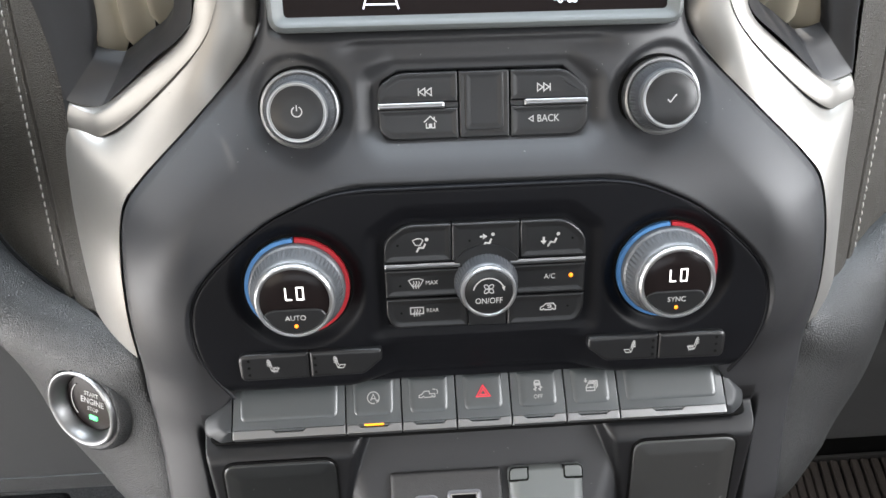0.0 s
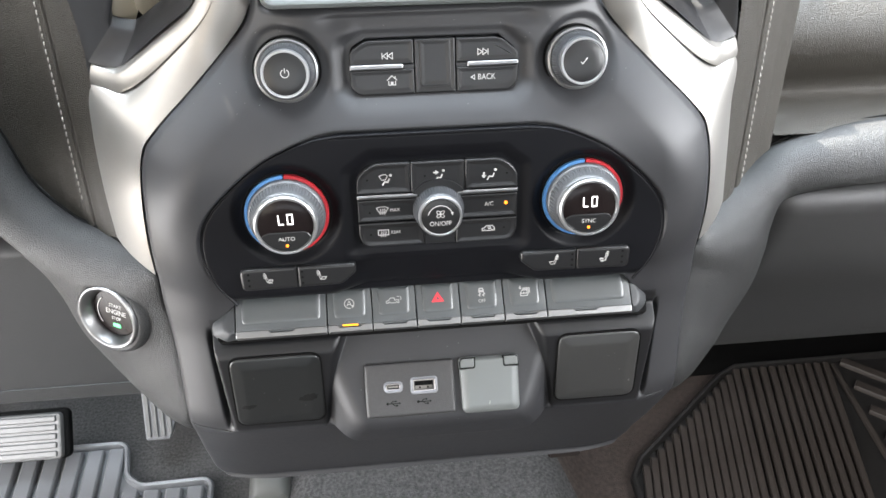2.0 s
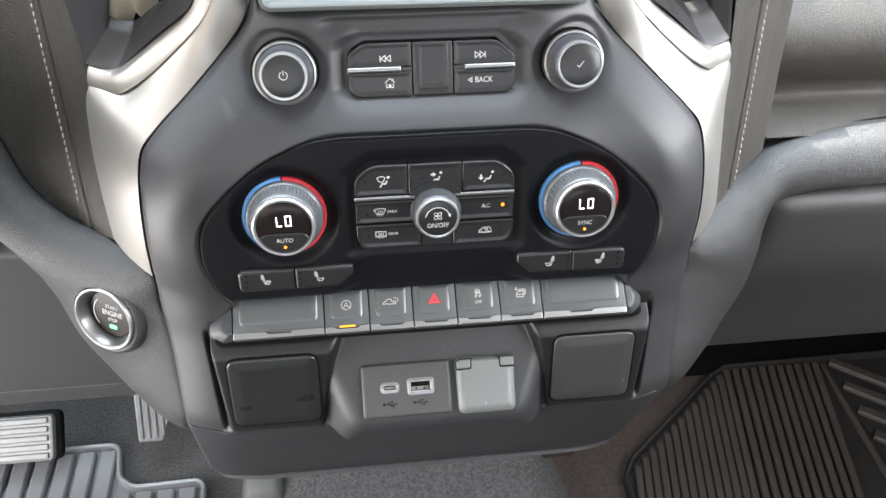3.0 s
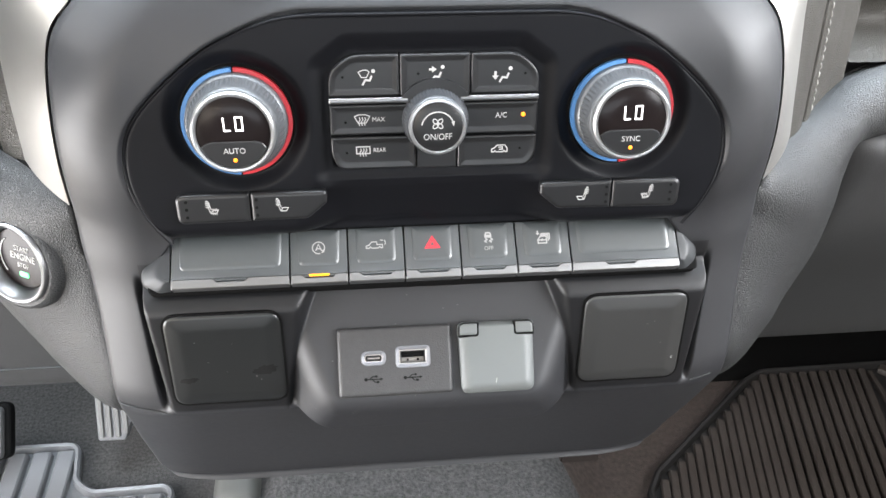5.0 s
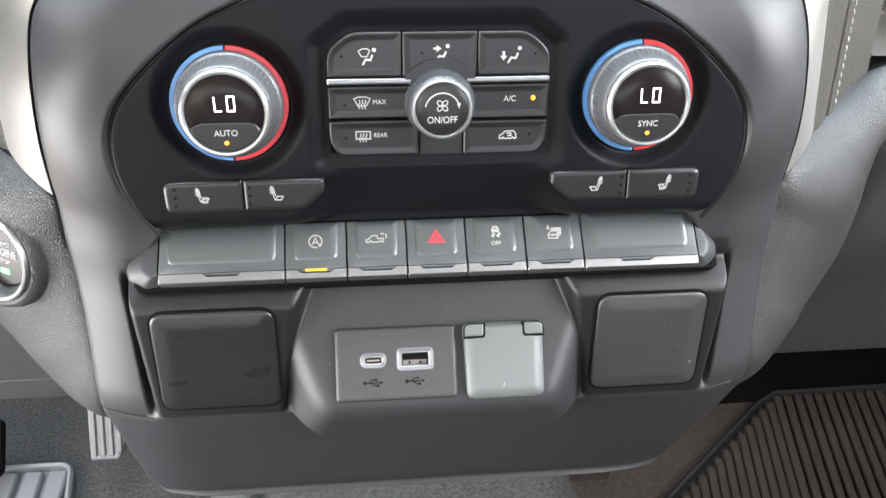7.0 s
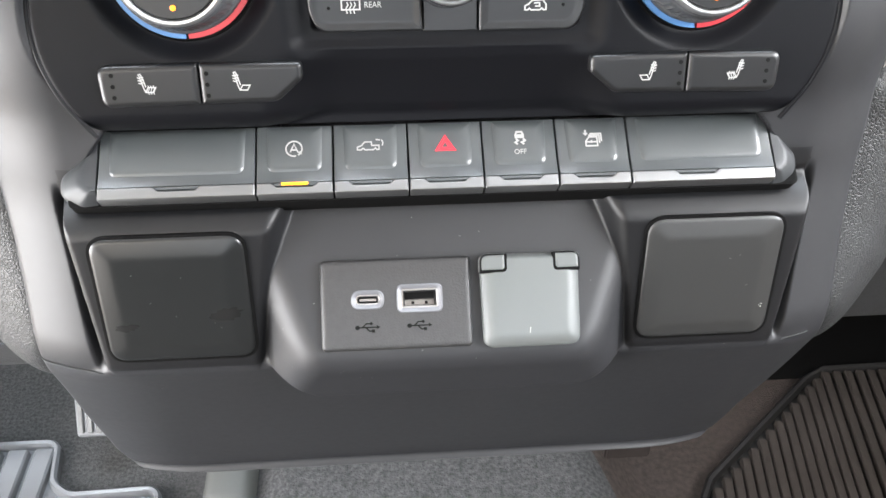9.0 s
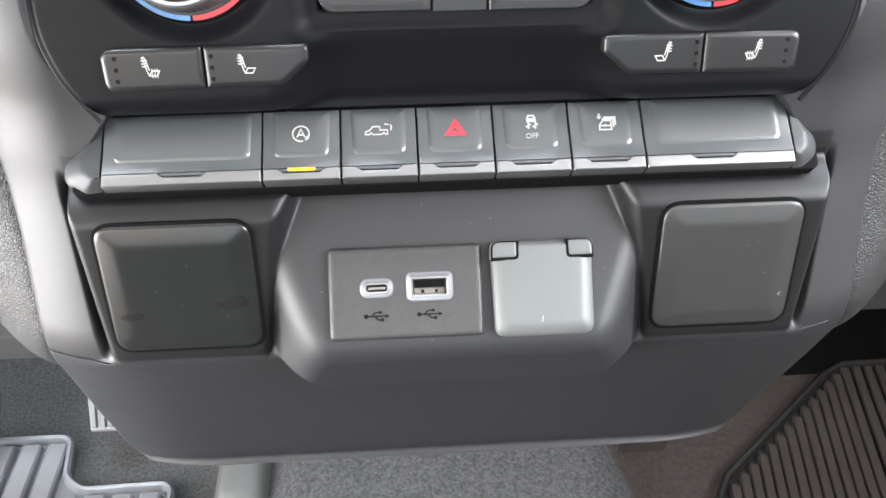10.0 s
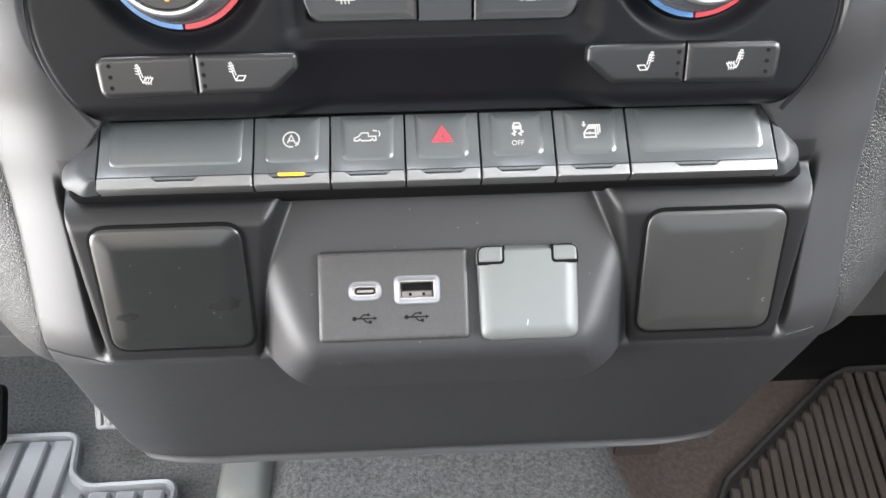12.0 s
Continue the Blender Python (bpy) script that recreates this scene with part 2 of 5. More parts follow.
def arc_band(at, r0, r1, a0, a1, w0, w1, n=40, bm=None):
    """A raised band along part of a circle, degrees anticlockwise from the right."""
    bm = bm or bmesh.new()
    rows = []
    for i in range(n + 1):
        a = radians(a0 + (a1 - a0) * i / n)
        c, s = math.cos(a), math.sin(a)
        rows.append([bm.verts.new((at[0] + r * c, at[1] + r * s, w)) for r, w in ((r1, w0), (r1, w1), (r0, w1), (r0, w0))])
    for a, b in zip(rows, rows[1:]):
        for i in range(3):
            bm.faces.new((a[i], b[i], b[i + 1], a[i + 1]))
    bm.faces.new(rows[0][::-1])
    bm.faces.new(rows[-1])
    bmesh.ops.recalc_face_normals(bm, faces=bm.faces)
    return bm


def strokes(paths, width, w, at=(0, 0), scale=1.0, bm=None, depth=0.00012):
    """Printed lines: polylines of a given width, a hair proud of the face."""
    bm = bm or bmesh.new()
    for path in paths:
        pts = [Vector((at[0] + p[0] * scale, at[1] + p[1] * scale)) for p in path]
        shut = (pts[0] - pts[-1]).length < 1e-7
        if shut:
            pts = pts[:-1]
        n = len(pts)
        rows = []
        for i, p in enumerate(pts):
            a = (p - pts[i - 1]).normalized() if (i > 0 or shut) else (pts[1] - p).normalized()
            b = (pts[(i + 1) % n] - p).normalized() if (i < n - 1 or shut) else a
            na, nb = Vector((-a.y, a.x)), Vector((-b.y, b.x))
            k = (na + nb) / max(0.5, 1 + na.dot(nb))
            l, r = p + k * width / 2, p - k * width / 2
            rows.append([bm.verts.new((q.x, q.y, h)) for q, h in ((l, w - depth), (l, w + depth), (r, w + depth), (r, w - depth))])
        pairs = list(zip(rows, rows[1:])) + ([(rows[-1], rows[0])] if shut else [])
        for a, b in pairs:
            for i in range(3):
                bm.faces.new((a[i], a[i + 1], b[i + 1], b[i]))
    bmesh.ops.recalc_face_normals(bm, faces=bm.faces)
    return bm


def blot(points, w, at=(0, 0), scale=1.0, bm=None, depth=0.00012):
    """A printed filled shape."""
    bm = bm or bmesh.new()
    top = [bm.verts.new((at[0] + p[0] * scale, at[1] + p[1] * scale, w + depth)) for p in points]
    f = bm.faces.new(top)
    f.normal_update()
    if f.normal.z < 0:
        f.normal_flip()
    return bm


def circle(cx, cy, r, n=20, a0=0, a1=360):
    return [(cx + r * math.cos(radians(a0 + (a1 - a0) * i / n)), cy + r * math.sin(radians(a0 + (a1 - a0) * i / n))) for i in range(n + 1)]


def lettering(name, text, size, at, w, mat, parent, stretch=1.0, m=None):
    cu = bpy.data.curves.new(name, "FONT")
    cu.body, cu.size, cu.align_x, cu.align_y = text, size, "CENTER", "CENTER"
    cu.extrude, cu.resolution_u = 0.0001, 3
    ob = bpy.data.objects.new(name, cu)
    me = bpy.data.meshes.new_from_object(ob)
    bpy.data.objects.remove(ob)
    me.transform(Matrix.Translation((at[0], at[1], w)) @ Matrix.Diagonal((stretch, 1, 1, 1)))
    if m is not None:
        me.transform(m)
    me.materials.clear()
    me.materials.append(mat)
    ob = new(name, me)
    ob.parent = parent
    return ob


def grid_sheet(us, vs, place, bm_flip=False):
    """A sheet through place(u, v) arrays, as from_pydata; u varies along a row."""
    nu, nv = len(us), len(vs)
    uu, vv = np.meshgrid(us, vs)
    x, y, z = place(uu, vv)
    co = np.stack([x, y, z], -1).reshape(-1, 3)
    idx = np.arange(nu * nv).reshape(nv, nu)
    a, b, c, d = idx[:-1, :-1], idx[:-1, 1:], idx[1:, 1:], idx[1:, :-1]
    faces = np.stack([a, b, c, d] if not bm_flip else [a, d, c, b], -1).reshape(-1, 4)
    return co, faces


def mesh_part(name, co, faces, mat, parent=None, label="", sharp=50):
    me = bpy.data.meshes.new(name)
    me.from_pydata(co.tolist(), [], faces.tolist())
    me.polygons.foreach_set("use_smooth", [True] * len(me.polygons))
    me.set_sharp_from_angle(angle=radians(sharp))
    me.materials.append(mat)
    ob = new(name, me)
    if parent is not None:
        ob.parent = parent
    if label:
        ob["label"] = label
    return ob


def ease(a, b, t):
    k = np.clip((t - a) / (b - a), 0, 1)
    return k * k * (3 - 2 * k)


def outline_distance(points, px, pz):
    """Signed distance to an outline, negative inside."""
    best = np.full(px.shape, 9.0)
    inside = np.zeros(px.shape, bool)
    n = len(points)
    for i in range(n):
        ax, az = points[i]
        bx, bz = points[(i + 1) % n]
        ex, ez = bx - ax, bz - az
        k = np.clip(((px - ax) * ex + (pz - az) * ez) / (ex * ex + ez * ez), 0, 1)
        best = np.minimum(best, np.hypot(px - ax - k * ex, pz - az - k * ez))
        crossing = ((az > pz) != (bz > pz)) & (px < (bx - ax) * (pz - az) / (bz - az + 1e-12) + ax)
        inside ^= crossing
    return np.where(inside, -best, best)


def box(bm, x0, y0, z0, x1, y1, z1):
    r = bmesh.ops.create_cube(bm, size=1.0)
    for v in r["verts"]:
        v.co = ((x0 + x1) / 2 + v.co.x * (x1 - x0), (y0 + y1) / 2 + v.co.y * (y1 - y0), (z0 + z1) / 2 + v.co.z * (z1 - z0))
    return r["verts"]


def smooth_curve(points, n):
    """n points along a smooth curve through the given ones."""
    pts = [Vector(p) for p in points]
    out = []
    m = len(pts) - 1
    for i in range(n):
        t = i / (n - 1) * m
        k = min(int(t), m - 1)
        f = t - k
        p0, p1, p2, p3 = pts[max(0, k - 1)], pts[k], pts[k + 1], pts[min(m, k + 2)]
        out.append(0.5 * ((2 * p1) + (p2 - p0) * f + (2 * p0 - 5 * p1 + 4 * p2 - p3) * f * f + (3 * p1 - p0 - 3 * p2 + p3) * f ** 3))
    return out


def loft(curve_a, curve_b, bulge, n=90, across=18, side=1, power=1.0, back=0.03):
    """A skin from one curve to the other, swelling out of their chord, with both edges turned back."""
    a, b = smooth_curve(curve_a, n), smooth_curve(curve_b, n)
    bm = bmesh.new()
    rows = []
    for i in range(n):
        p, q = a[i], b[i]
        along = (a[min(n - 1, i + 1)] - a[max(0, i - 1)]) + (b[min(n - 1, i + 1)] - b[max(0, i - 1)])
        nor = along.cross(q - p)
        nor = nor.normalized() if nor.length > 1e-9 else Vector((0, -1, 0))
        if nor.dot(Vector((0, -1, 0.35))) < 0:
            nor = -nor
        h = bulge(i / (n - 1)) if callable(bulge) else bulge
        row = [p + Vector((0, back, 0))]
        for j in range(across + 1):
            f = j / across
            row.append(p.lerp(q, f) + nor * h * (4 * f * (1 - f)) ** power)
        row.append(q + Vector((0, back, 0)))
        rows.append([bm.verts.new((v.x * side, v.y, v.z)) for v in row])
    for r0, r1 in zip(rows, rows[1:]):
        for j in range(len(r0) - 1):
            bm.faces.new((r0[j], r1[j], r1[j + 1], r0[j + 1]))
    bmesh.ops.recalc_face_normals(bm, faces=bm.faces)
    if sum(f.normal.y * f.calc_area() for f in bm.faces) > 0:
        bmesh.ops.reverse_faces(bm, faces=bm.faces)
    return bm


# ---- faces of the stack ----
HVAC = lean_pose(0.400, 0.630, 14)
AUDIO = lean_pose(0.440, 0.710, 22)
ROW = lean_pose(0.392, 0.561, 55)
COVERS = lean_pose(0.3710, 0.5065, 9.65)
POD = lean_pose(0.365, 0.5035, 42)

HVAC_V0 = [-0.058, -0.043, -0.026, -0.008, 0.006, 0.022, 0.0365, 0.0442, 0.0480, 0.0505, 0.0518]
HVAC_W0 = [0.1300, 0.1405, 0.1460, 0.1455, 0.1390, 0.1235, 0.1045, 0.0890, 0.0790, 0.0690, 0.0560]
HVAC_V = np.concatenate([np.linspace(-0.058, 0.040, 60)[:-1], np.linspace(0.040, 0.0518, 30)])
HVAC_W = np.array([p.x for p in smooth_curve([(w, v, 0) for v, w in zip(HVAC_V0, HVAC_W0)], 400)])
HVAC_W = np.interp(HVAC_V, [p.y for p in smooth_curve([(w, v, 0) for v, w in zip(HVAC_V0, HVAC_W0)], 400)], HVAC_W)
C14, S14 = math.cos(radians(14)), math.sin(radians(14))
EDGE_Z = [0.3085, 0.3095, 0.3115, 0.3155, 0.334, 0.36, 0.43, 0.475, 0.519, 0.558, 0.587, 0.625, 0.650, 0.662, 0.6695, 0.680, 0.6845, 0.7033, 0.7231, 0.7325, 0.7420, 0.7550, 0.80]
EDGE_W = [0.1738, 0.1782, 0.1812, 0.1834, 0.1838, 0.1818, 0.1795, 0.178, 0.179, 0.182, 0.1818, 0.1798, 0.1785, 0.1765, 0.1725, 0.1625, 0.1575, 0.1355, 0.1130, 0.1060, 0.1030, 0.1018, 0.100]
AUDIO_BLOCK = [(-0.0488, -0.0115), (-0.0440, -0.0165), (0.0475, -0.0165), (0.0522, -0.0115), (0.0522, 0.0060), (0.0420, 0.0150), (-0.0394, 0.0155), (-0.0488, 0.0095)]
KNOB_U = (-0.0855, 0.0885)


PILLAR_Z = np.linspace(0.29, 0.81, 521)
PILLAR_Y = np.interp(PILLAR_Z, [0.40, 0.440, 0.470, 0.485, 0.50, 0.54, 0.57, 0.60, 0.64], [0.3410, 0.3555, 0.3660, 0.3715, 0.3770, 0.3900, 0.3945, 0.3945, 0.3955])
PILLAR_Y = np.convolve(np.pad(PILLAR_Y, 9, mode="edge"), np.ones(19) / 19, "valid")


def edge_width(z):
    fine = np.linspace(0.29, 0.81, 521)
    w = np.interp(fine, EDGE_Z, EDGE_W)
    k = np.ones(9) / 9
    w = np.where(fine > 0.35, np.convolve(np.pad(w, 4, mode="edge"), k, "valid"), w)
    return np.interp(z, fine, w)


def soft_max(a, b, k):
    h = np.maximum(k - np.abs(a - b), 0) / k
    return np.maximum(a, b) + h * h * k / 4


def soft_min(a, b, k):
    return -soft_max(-a, -b, k)


def fascia_depth(x, z):
    ax = np.abs(x)
    y_h = 0.400 + (z - 0.63) * 0.2493
    y_u = 0.440 + (z - 0.71) * 0.404
    outline = [(w, 0.63 + v * C14) for v, w in zip(HVAC_V[::3], HVAC_W[::3])]
    outline = outline + [(-w, z0) for w, z0 in outline[::-1]]
    sd = outline_distance(outline, x, z)
    wide = ease(0.070, 0.165, ax)
    rise = (z - (0.6715 - 0.045 * wide)) / (0.0300 + 0.085 * wide)
    up = ease(0, 1, rise)
    y = (y_h - 0.0025 - 0.005 * ease(0.0, 0.03, sd)) * (1 - up) + y_u * up
    y = y + 0.0036 * (1 - ease(0.0003, 0.0022, sd)) + 0.012 * (1 - ease(-0.006, -0.0020, sd))
    # dishes round the audio buttons and knobs
    v = (z - 0.71) / math.cos(radians(22))
    sb = outline_distance(AUDIO_BLOCK, x, v)
    y = y + 0.0042 * (1 - ease(0.001, 0.0115, sb)) * up * ease(-0.030, -0.012, v) + 0.008 * (1 - ease(-0.0035, -0.0012, sb)) * up
    for u in KNOB_U:
        r = np.hypot(x - u, v)
        y = y + 0.0048 * (1 - ease(0.0190, 0.0265, r)) * up
    # shelf under the display
    y = y + 0.0035 * (1 - ease(0.0, 0.007, np.abs(v - 0.0265))) * (1 - ease(0.055, 0.070, ax)) * up
    y = y + 0.006 * ease(0.0300, 0.0345, v) * (1 - ease(0.094, 0.100, ax))
    # lower half: two cover housings, the port ledge between them and the skirt, each the foremost of its planes
    y_c = 0.3715 + (z - 0.5065) * 0.17
    hw = np.interp(z, [0.468, 0.474, 0.5385, 0.56], [0.1435, 0.1445, 0.1490, 0.149])
    house = soft_max(y_c, 0.3724 - 2.15 * (ax - 0.0737) - 0.17 * (z - 0.5117), 0.0075)
    house = soft_max(house, y_c + 0.002 + (z - 0.5395) * 2.0, 0.0110)
    house = soft_max(house, y_c + (ax - hw) * 2.5, 0.005)
    flat = 0.3663 + (0.470 - z) * 0.473
    house = soft_max(house, flat, 0.0035)
    ledge = soft_max(0.365 + (z - 0.5035) * 0.9004, 0.3493 + (0.4865 - z) * 0.30, 0.0085)
    ledge = soft_max(ledge, 0.3724 + 1.25 * (ax - 0.0722) + 0.27 * (z - 0.5117), 0.0110)
    foot = 0.4590 + 0.72 * np.maximum(0, ax - 0.0568)
    ledge = soft_max(ledge, 0.3580 + (foot - z) * 3.0, 0.004)
    skirt = soft_max(flat, 0.3672 + (z - 0.4700) * 0.5, 0.002)
    low = soft_min(np.minimum(skirt, house), ledge, 0.0020)
    # pillars beside the housings, then the join of both halves
    pillar = soft_max(np.interp(z, PILLAR_Z, PILLAR_Y), flat, 0.012)
    mp = ease(0.575, 0.640, z)
    upper = pillar * (1 - mp) + y * mp
    upper = np.where(sd < -0.002, np.maximum(upper, y_h + 0.009 + 0.016 * ease(0.004, 0.014, -sd)), upper)
    upper = np.where((ax < 0.066) & (z < 0.612), np.maximum(upper, y_h + 0.034), upper)
    groove = 0.008 * (1 - ease(0.0020, 0.0062, ax - hw)) * ease(0.463, 0.485, z) * (1 - ease(0.535, 0.552, z))
    o = ease(0, 1, (ax - hw - 0.0005) / (0.0025 + 0.020 * (1 - ease(0.462, 0.474, z))))
    lower = low * (1 - o) + (pillar + groove) * o
    j = ease(0.541, 0.549, z)
    y = lower * (1 - j) + (upper + groove * o) * j
    # slot behind the switch row
    half = np.interp(z, [0.545, 0.5565, 0.5675, 0.577], [0.1420, 0.1412, 0.1325, 0.1240]) - 0.0042 * (x > 0)
    slot = (1 - ease(-0.0025, 0.0005, ax - half)) * ease(0.541, 0.545, z) * (1 - ease(0.572, 0.577, z))
    y = y * (1 - slot) + np.maximum(y, 0.414) * slot
    # sides turn back
    d = edge_width(z) - ax
    drop = np.interp(z, [0.293, 0.40, 0.47, 0.55, 0.66, 0.70, 0.80], [0.007, 0.008, 0.0115, 0.014, 0.022, 0.014, 0.012])
    y = y + drop * (1 - np.clip(d / (0.036 + 0.016 * (1 - ease(0.44, 0.50, z))), 0, 1)) ** (1.9 + 0.4 * (1 - ease(0.44, 0.50, z)))
    y = y + 0.003 * (1 - np.clip(d / 0.004, 0, 1)) ** 2
    # rolled lip along the lower edge
    y = y - 0.0055 * (1 - np.clip((z - 0.3090) / 0.0055, 0, 1)) ** 2 + 0.004 * (1 - np.clip((z - 0.3085) / 0.0008, 0, 1)) ** 2
    return y


def build_stack():
    stack = thing("center_stack", "charcoal moulded plastic centre stack with flared sides", "dashboard console")
    half = np.concatenate([np.linspace(0, 0.30, 46)[:-1], np.linspace(0.30, 0.46, 76)[:-1], np.linspace(0.46, 0.72, 44)[:-1], np.linspace(0.72, 1, 84)])
    us = np.concatenate([-half[:0:-1], half])
    zs = np.concatenate([np.linspace(0.3085, 0.3165, 19)[:-1], np.linspace(0.3165, 0.44, 60)[:-1], np.linspace(0.44, 0.58, 190)[:-1], np.linspace(0.58, 0.80, 170)])

    def place(u, z):
        x = u * edge_width(z)
        return x - 0.004 * (1 - ease(0.34, 0.46, z)), fascia_depth(x, z), z
    co, faces = grid_sheet(us, zs, place)
    # turn the rim back so that the moulding has thickness
    nu, nv = len(us), len(zs)
    idx = np.arange(nu * nv).reshape(nv, nu)
    rim = np.concatenate([idx[0, :], idx[1:, -1], idx[-1, -2::-1], idx[-2:0:-1, 0]])
    front, back = co[rim], co[rim] + np.array([0, 0.035, 0.0])
    base = len(co)
    m = len(rim)
    skirt = np.array([[base + i, base + m + i, base + m + (i + 1) % m, base + (i + 1) % m] for i in range(m)])
    co, faces = np.concatenate([co, front, back]), np.concatenate([faces, skirt])
    flat = np.cross(co[faces[:, 2]] - co[faces[:, 0]], co[faces[:, 3]] - co[faces[:, 1]])
    turned_out = np.zeros_like(co)
    for k in range(4):
        np.add.at(turned_out, faces[:, k], flat)
    turned_out = turned_out / np.maximum(1e-12, np.linalg.norm(turned_out, axis=1, keepdims=True))
    mid = co[faces].mean(1)
    ax = np.abs(mid[:, 0])
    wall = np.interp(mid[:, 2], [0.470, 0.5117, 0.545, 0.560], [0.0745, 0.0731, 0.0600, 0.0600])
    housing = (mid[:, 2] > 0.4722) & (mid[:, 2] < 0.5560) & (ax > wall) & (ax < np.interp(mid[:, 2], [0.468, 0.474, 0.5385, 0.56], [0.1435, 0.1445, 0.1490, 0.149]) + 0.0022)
    upper = (mid[:, 2] >= 0.5560) & ~housing

    def pick(name, mask, label="", mat=FASCIA):
        f = faces[mask]
        used, inv = np.unique(f, return_inverse=True)
        ob = mesh_part(name, co[used], inv.reshape(-1, 4), mat, stack, label, sharp=180)
        ob.data.normals_split_custom_set_from_vertices([tuple(n) for n in turned_out[used].tolist()])
    bracket = bmesh.new()
    box(bracket, 0.116, 0.458, 0.2720, 0.147, 0.474, 0.3150)
    bmesh.ops.bevel(bracket, geom=bracket.edges[:], offset=0.0015, segments=2, affect="EDGES")
    part("bracket", bracket, BRACKET, stack, "small dark brown bracket under the lower edge")
    # fine seam between the side pillar and the lower moulding
    for side in (-1, 1):
        bm = bmesh.new()
        rows = []
        for xx in np.linspace(0.1475 if side < 0 else 0.1520, 0.1765 if side < 0 else 0.1660, 24):
            yy = float(fascia_depth(np.array([xx * side]), np.array([0.4685]))[0]) - 0.0004
            rows.append([bm.verts.new((xx * side, yy + 0.0004 * math.sin(a), 0.4685 + 0.0002 * math.cos(a))) for a in [2 * math.pi * k / 6 for k in range(6)]])
        for r0, r1 in zip(rows, rows[1:]):
            for k in range(6):
                bm.faces.new((r0[k], r0[(k + 1) % 6], r1[(k + 1) % 6], r1[k]))
        bmesh.ops.recalc_face_normals(bm, faces=bm.faces)
        part("seam", bm, COVER, stack, "pale thin parting line")
    # settled dust
    rng = random.Random(11)
    bm = bmesh.new()
    for k in range(150):
        zz = rng.choice((rng.uniform(0.36, 0.46), rng.uniform(0.45, 0.54), rng.uniform(0.69, 0.735)))
        xx = rng.uniform(-0.14, 0.14) if zz < 0.6 else rng.uniform(-0.15, 0.15)
        if zz > 0.48 and zz < 0.54 and abs(xx) > 0.075:
            continue
        e = 0.0004
        f = fascia_depth(np.array([xx, xx + e, xx]), np.array([zz, zz, zz + e]))
        p = Vector((xx, f[0], zz))
        du, dv = Vector((e, f[1] - f[0], 0)).normalized(), Vector((0, f[2] - f[0], e)).normalized()
        nor = dv.cross(du).normalized()
        if nor.y > 0:
            nor = -nor
        a, r, wd = rng.uniform(0, 3.14), rng.uniform(0.00012, 0.00045), rng.uniform(0.0001, 0.00018)
        along, across = du * math.cos(a) + dv * math.sin(a), dv * math.cos(a) - du * math.sin(a)
        q = p + nor * 0.0001
        tip = bm.verts.new(q + nor * 0.0001)
        ring = [bm.verts.new(q + along * sx * r + across * sy * wd) for sx, sy in ((1, 1), (-1, 1), (-1, -1), (1, -1))]
        for i in range(4):
            bm.faces.new((ring[i], ring[(i + 1) % 4], tip))
    bmesh.ops.recalc_face_normals(bm, faces=bm.faces)
    tagged(part("dust", bm, SPECK, stack, "scattered pale dust specks"), kind="stuff")
    pick("upper_fascia", upper)
    pick("cover_housing", housing & (mid[:, 0] < 0), "raised square housing round the cover, darker than the fascia", HOUSING)
    pick("cover_housing", housing & (mid[:, 0] > 0), "raised square housing round the cover, darker than the fascia", HOUSING)
    pick("lower_fascia", ~upper & ~housing, "lower moulding with a projecting port ledge")
    return stack


def build_blank_cover(sign):
    c = thing("storage_cover", "square glossy dark plastic blanking cover with two greasy smears" if sign < 0 else "square charcoal plastic cover with softly sloped border, lightly scratched",
              "cover", COVERS, group="lower covers")
    u0, u1 = (-0.1408, -0.0808) if sign < 0 else (0.0815, 0.1390)
    pts = rectangle(u0, -0.0288, u1, 0.0288)
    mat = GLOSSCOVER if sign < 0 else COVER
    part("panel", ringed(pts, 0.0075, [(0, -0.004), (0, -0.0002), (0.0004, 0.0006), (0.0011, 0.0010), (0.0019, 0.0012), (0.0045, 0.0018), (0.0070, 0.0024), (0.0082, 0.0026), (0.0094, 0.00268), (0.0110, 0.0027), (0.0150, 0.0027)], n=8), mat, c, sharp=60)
    part("gap_seal", ringed(rectangle(u0 - 0.0010, -0.0298, u1 + 0.0010, 0.0298), 0.0085, [(0, -0.003), (0, 0.0002), (0.0002, 0.0003), (0.0016, 0.0003)], n=8, cap=False), GAP, c, "thin black gap round the cover")
    if sign < 0:
        rng = random.Random(5)
        for cu, cv, rx, ry in ((-0.1315, -0.0110, 0.0050, 0.0016), (-0.0905, -0.0065, 0.0062, 0.0030)):
            pts = []
            for i in range(26):
                a = 2 * math.pi * i / 26
                k = 1 + rng.uniform(-0.22, 0.22)
                pts.append((cu + rx * k * math.cos(a), cv + ry * k * math.sin(a) + 0.12 * rx * math.cos(a)))
            part("smear", drape(pts, c.children[0]), SMEAR, c, "dark greasy smear")
    else:
        part("fleck", strokes([circle(0, 0, 0.7, 8, 40, 300)], 0.0003, 0.0022, (0.1345, -0.0135), 0.001), SPECK, c, "small pale fleck")
    for k in range(6 if sign < 0 else 3):
        rng = random.Random(100 + k + 50 * sign)
        at = (rng.uniform(u0 + 0.012, u1 - 0.012), rng.uniform(-0.014, 0.015))
        a, r = rng.uniform(0, 3.1), rng.uniform(0.0002, 0.0005)
        part("dust_speck", strokes([[(at[0] - r * math.cos(a), at[1] - r * math.sin(a)), (at[0] + r * math.cos(a), at[1] + r * math.sin(a))]], 0.00018, 0.00274), SPECK, c)
    return c


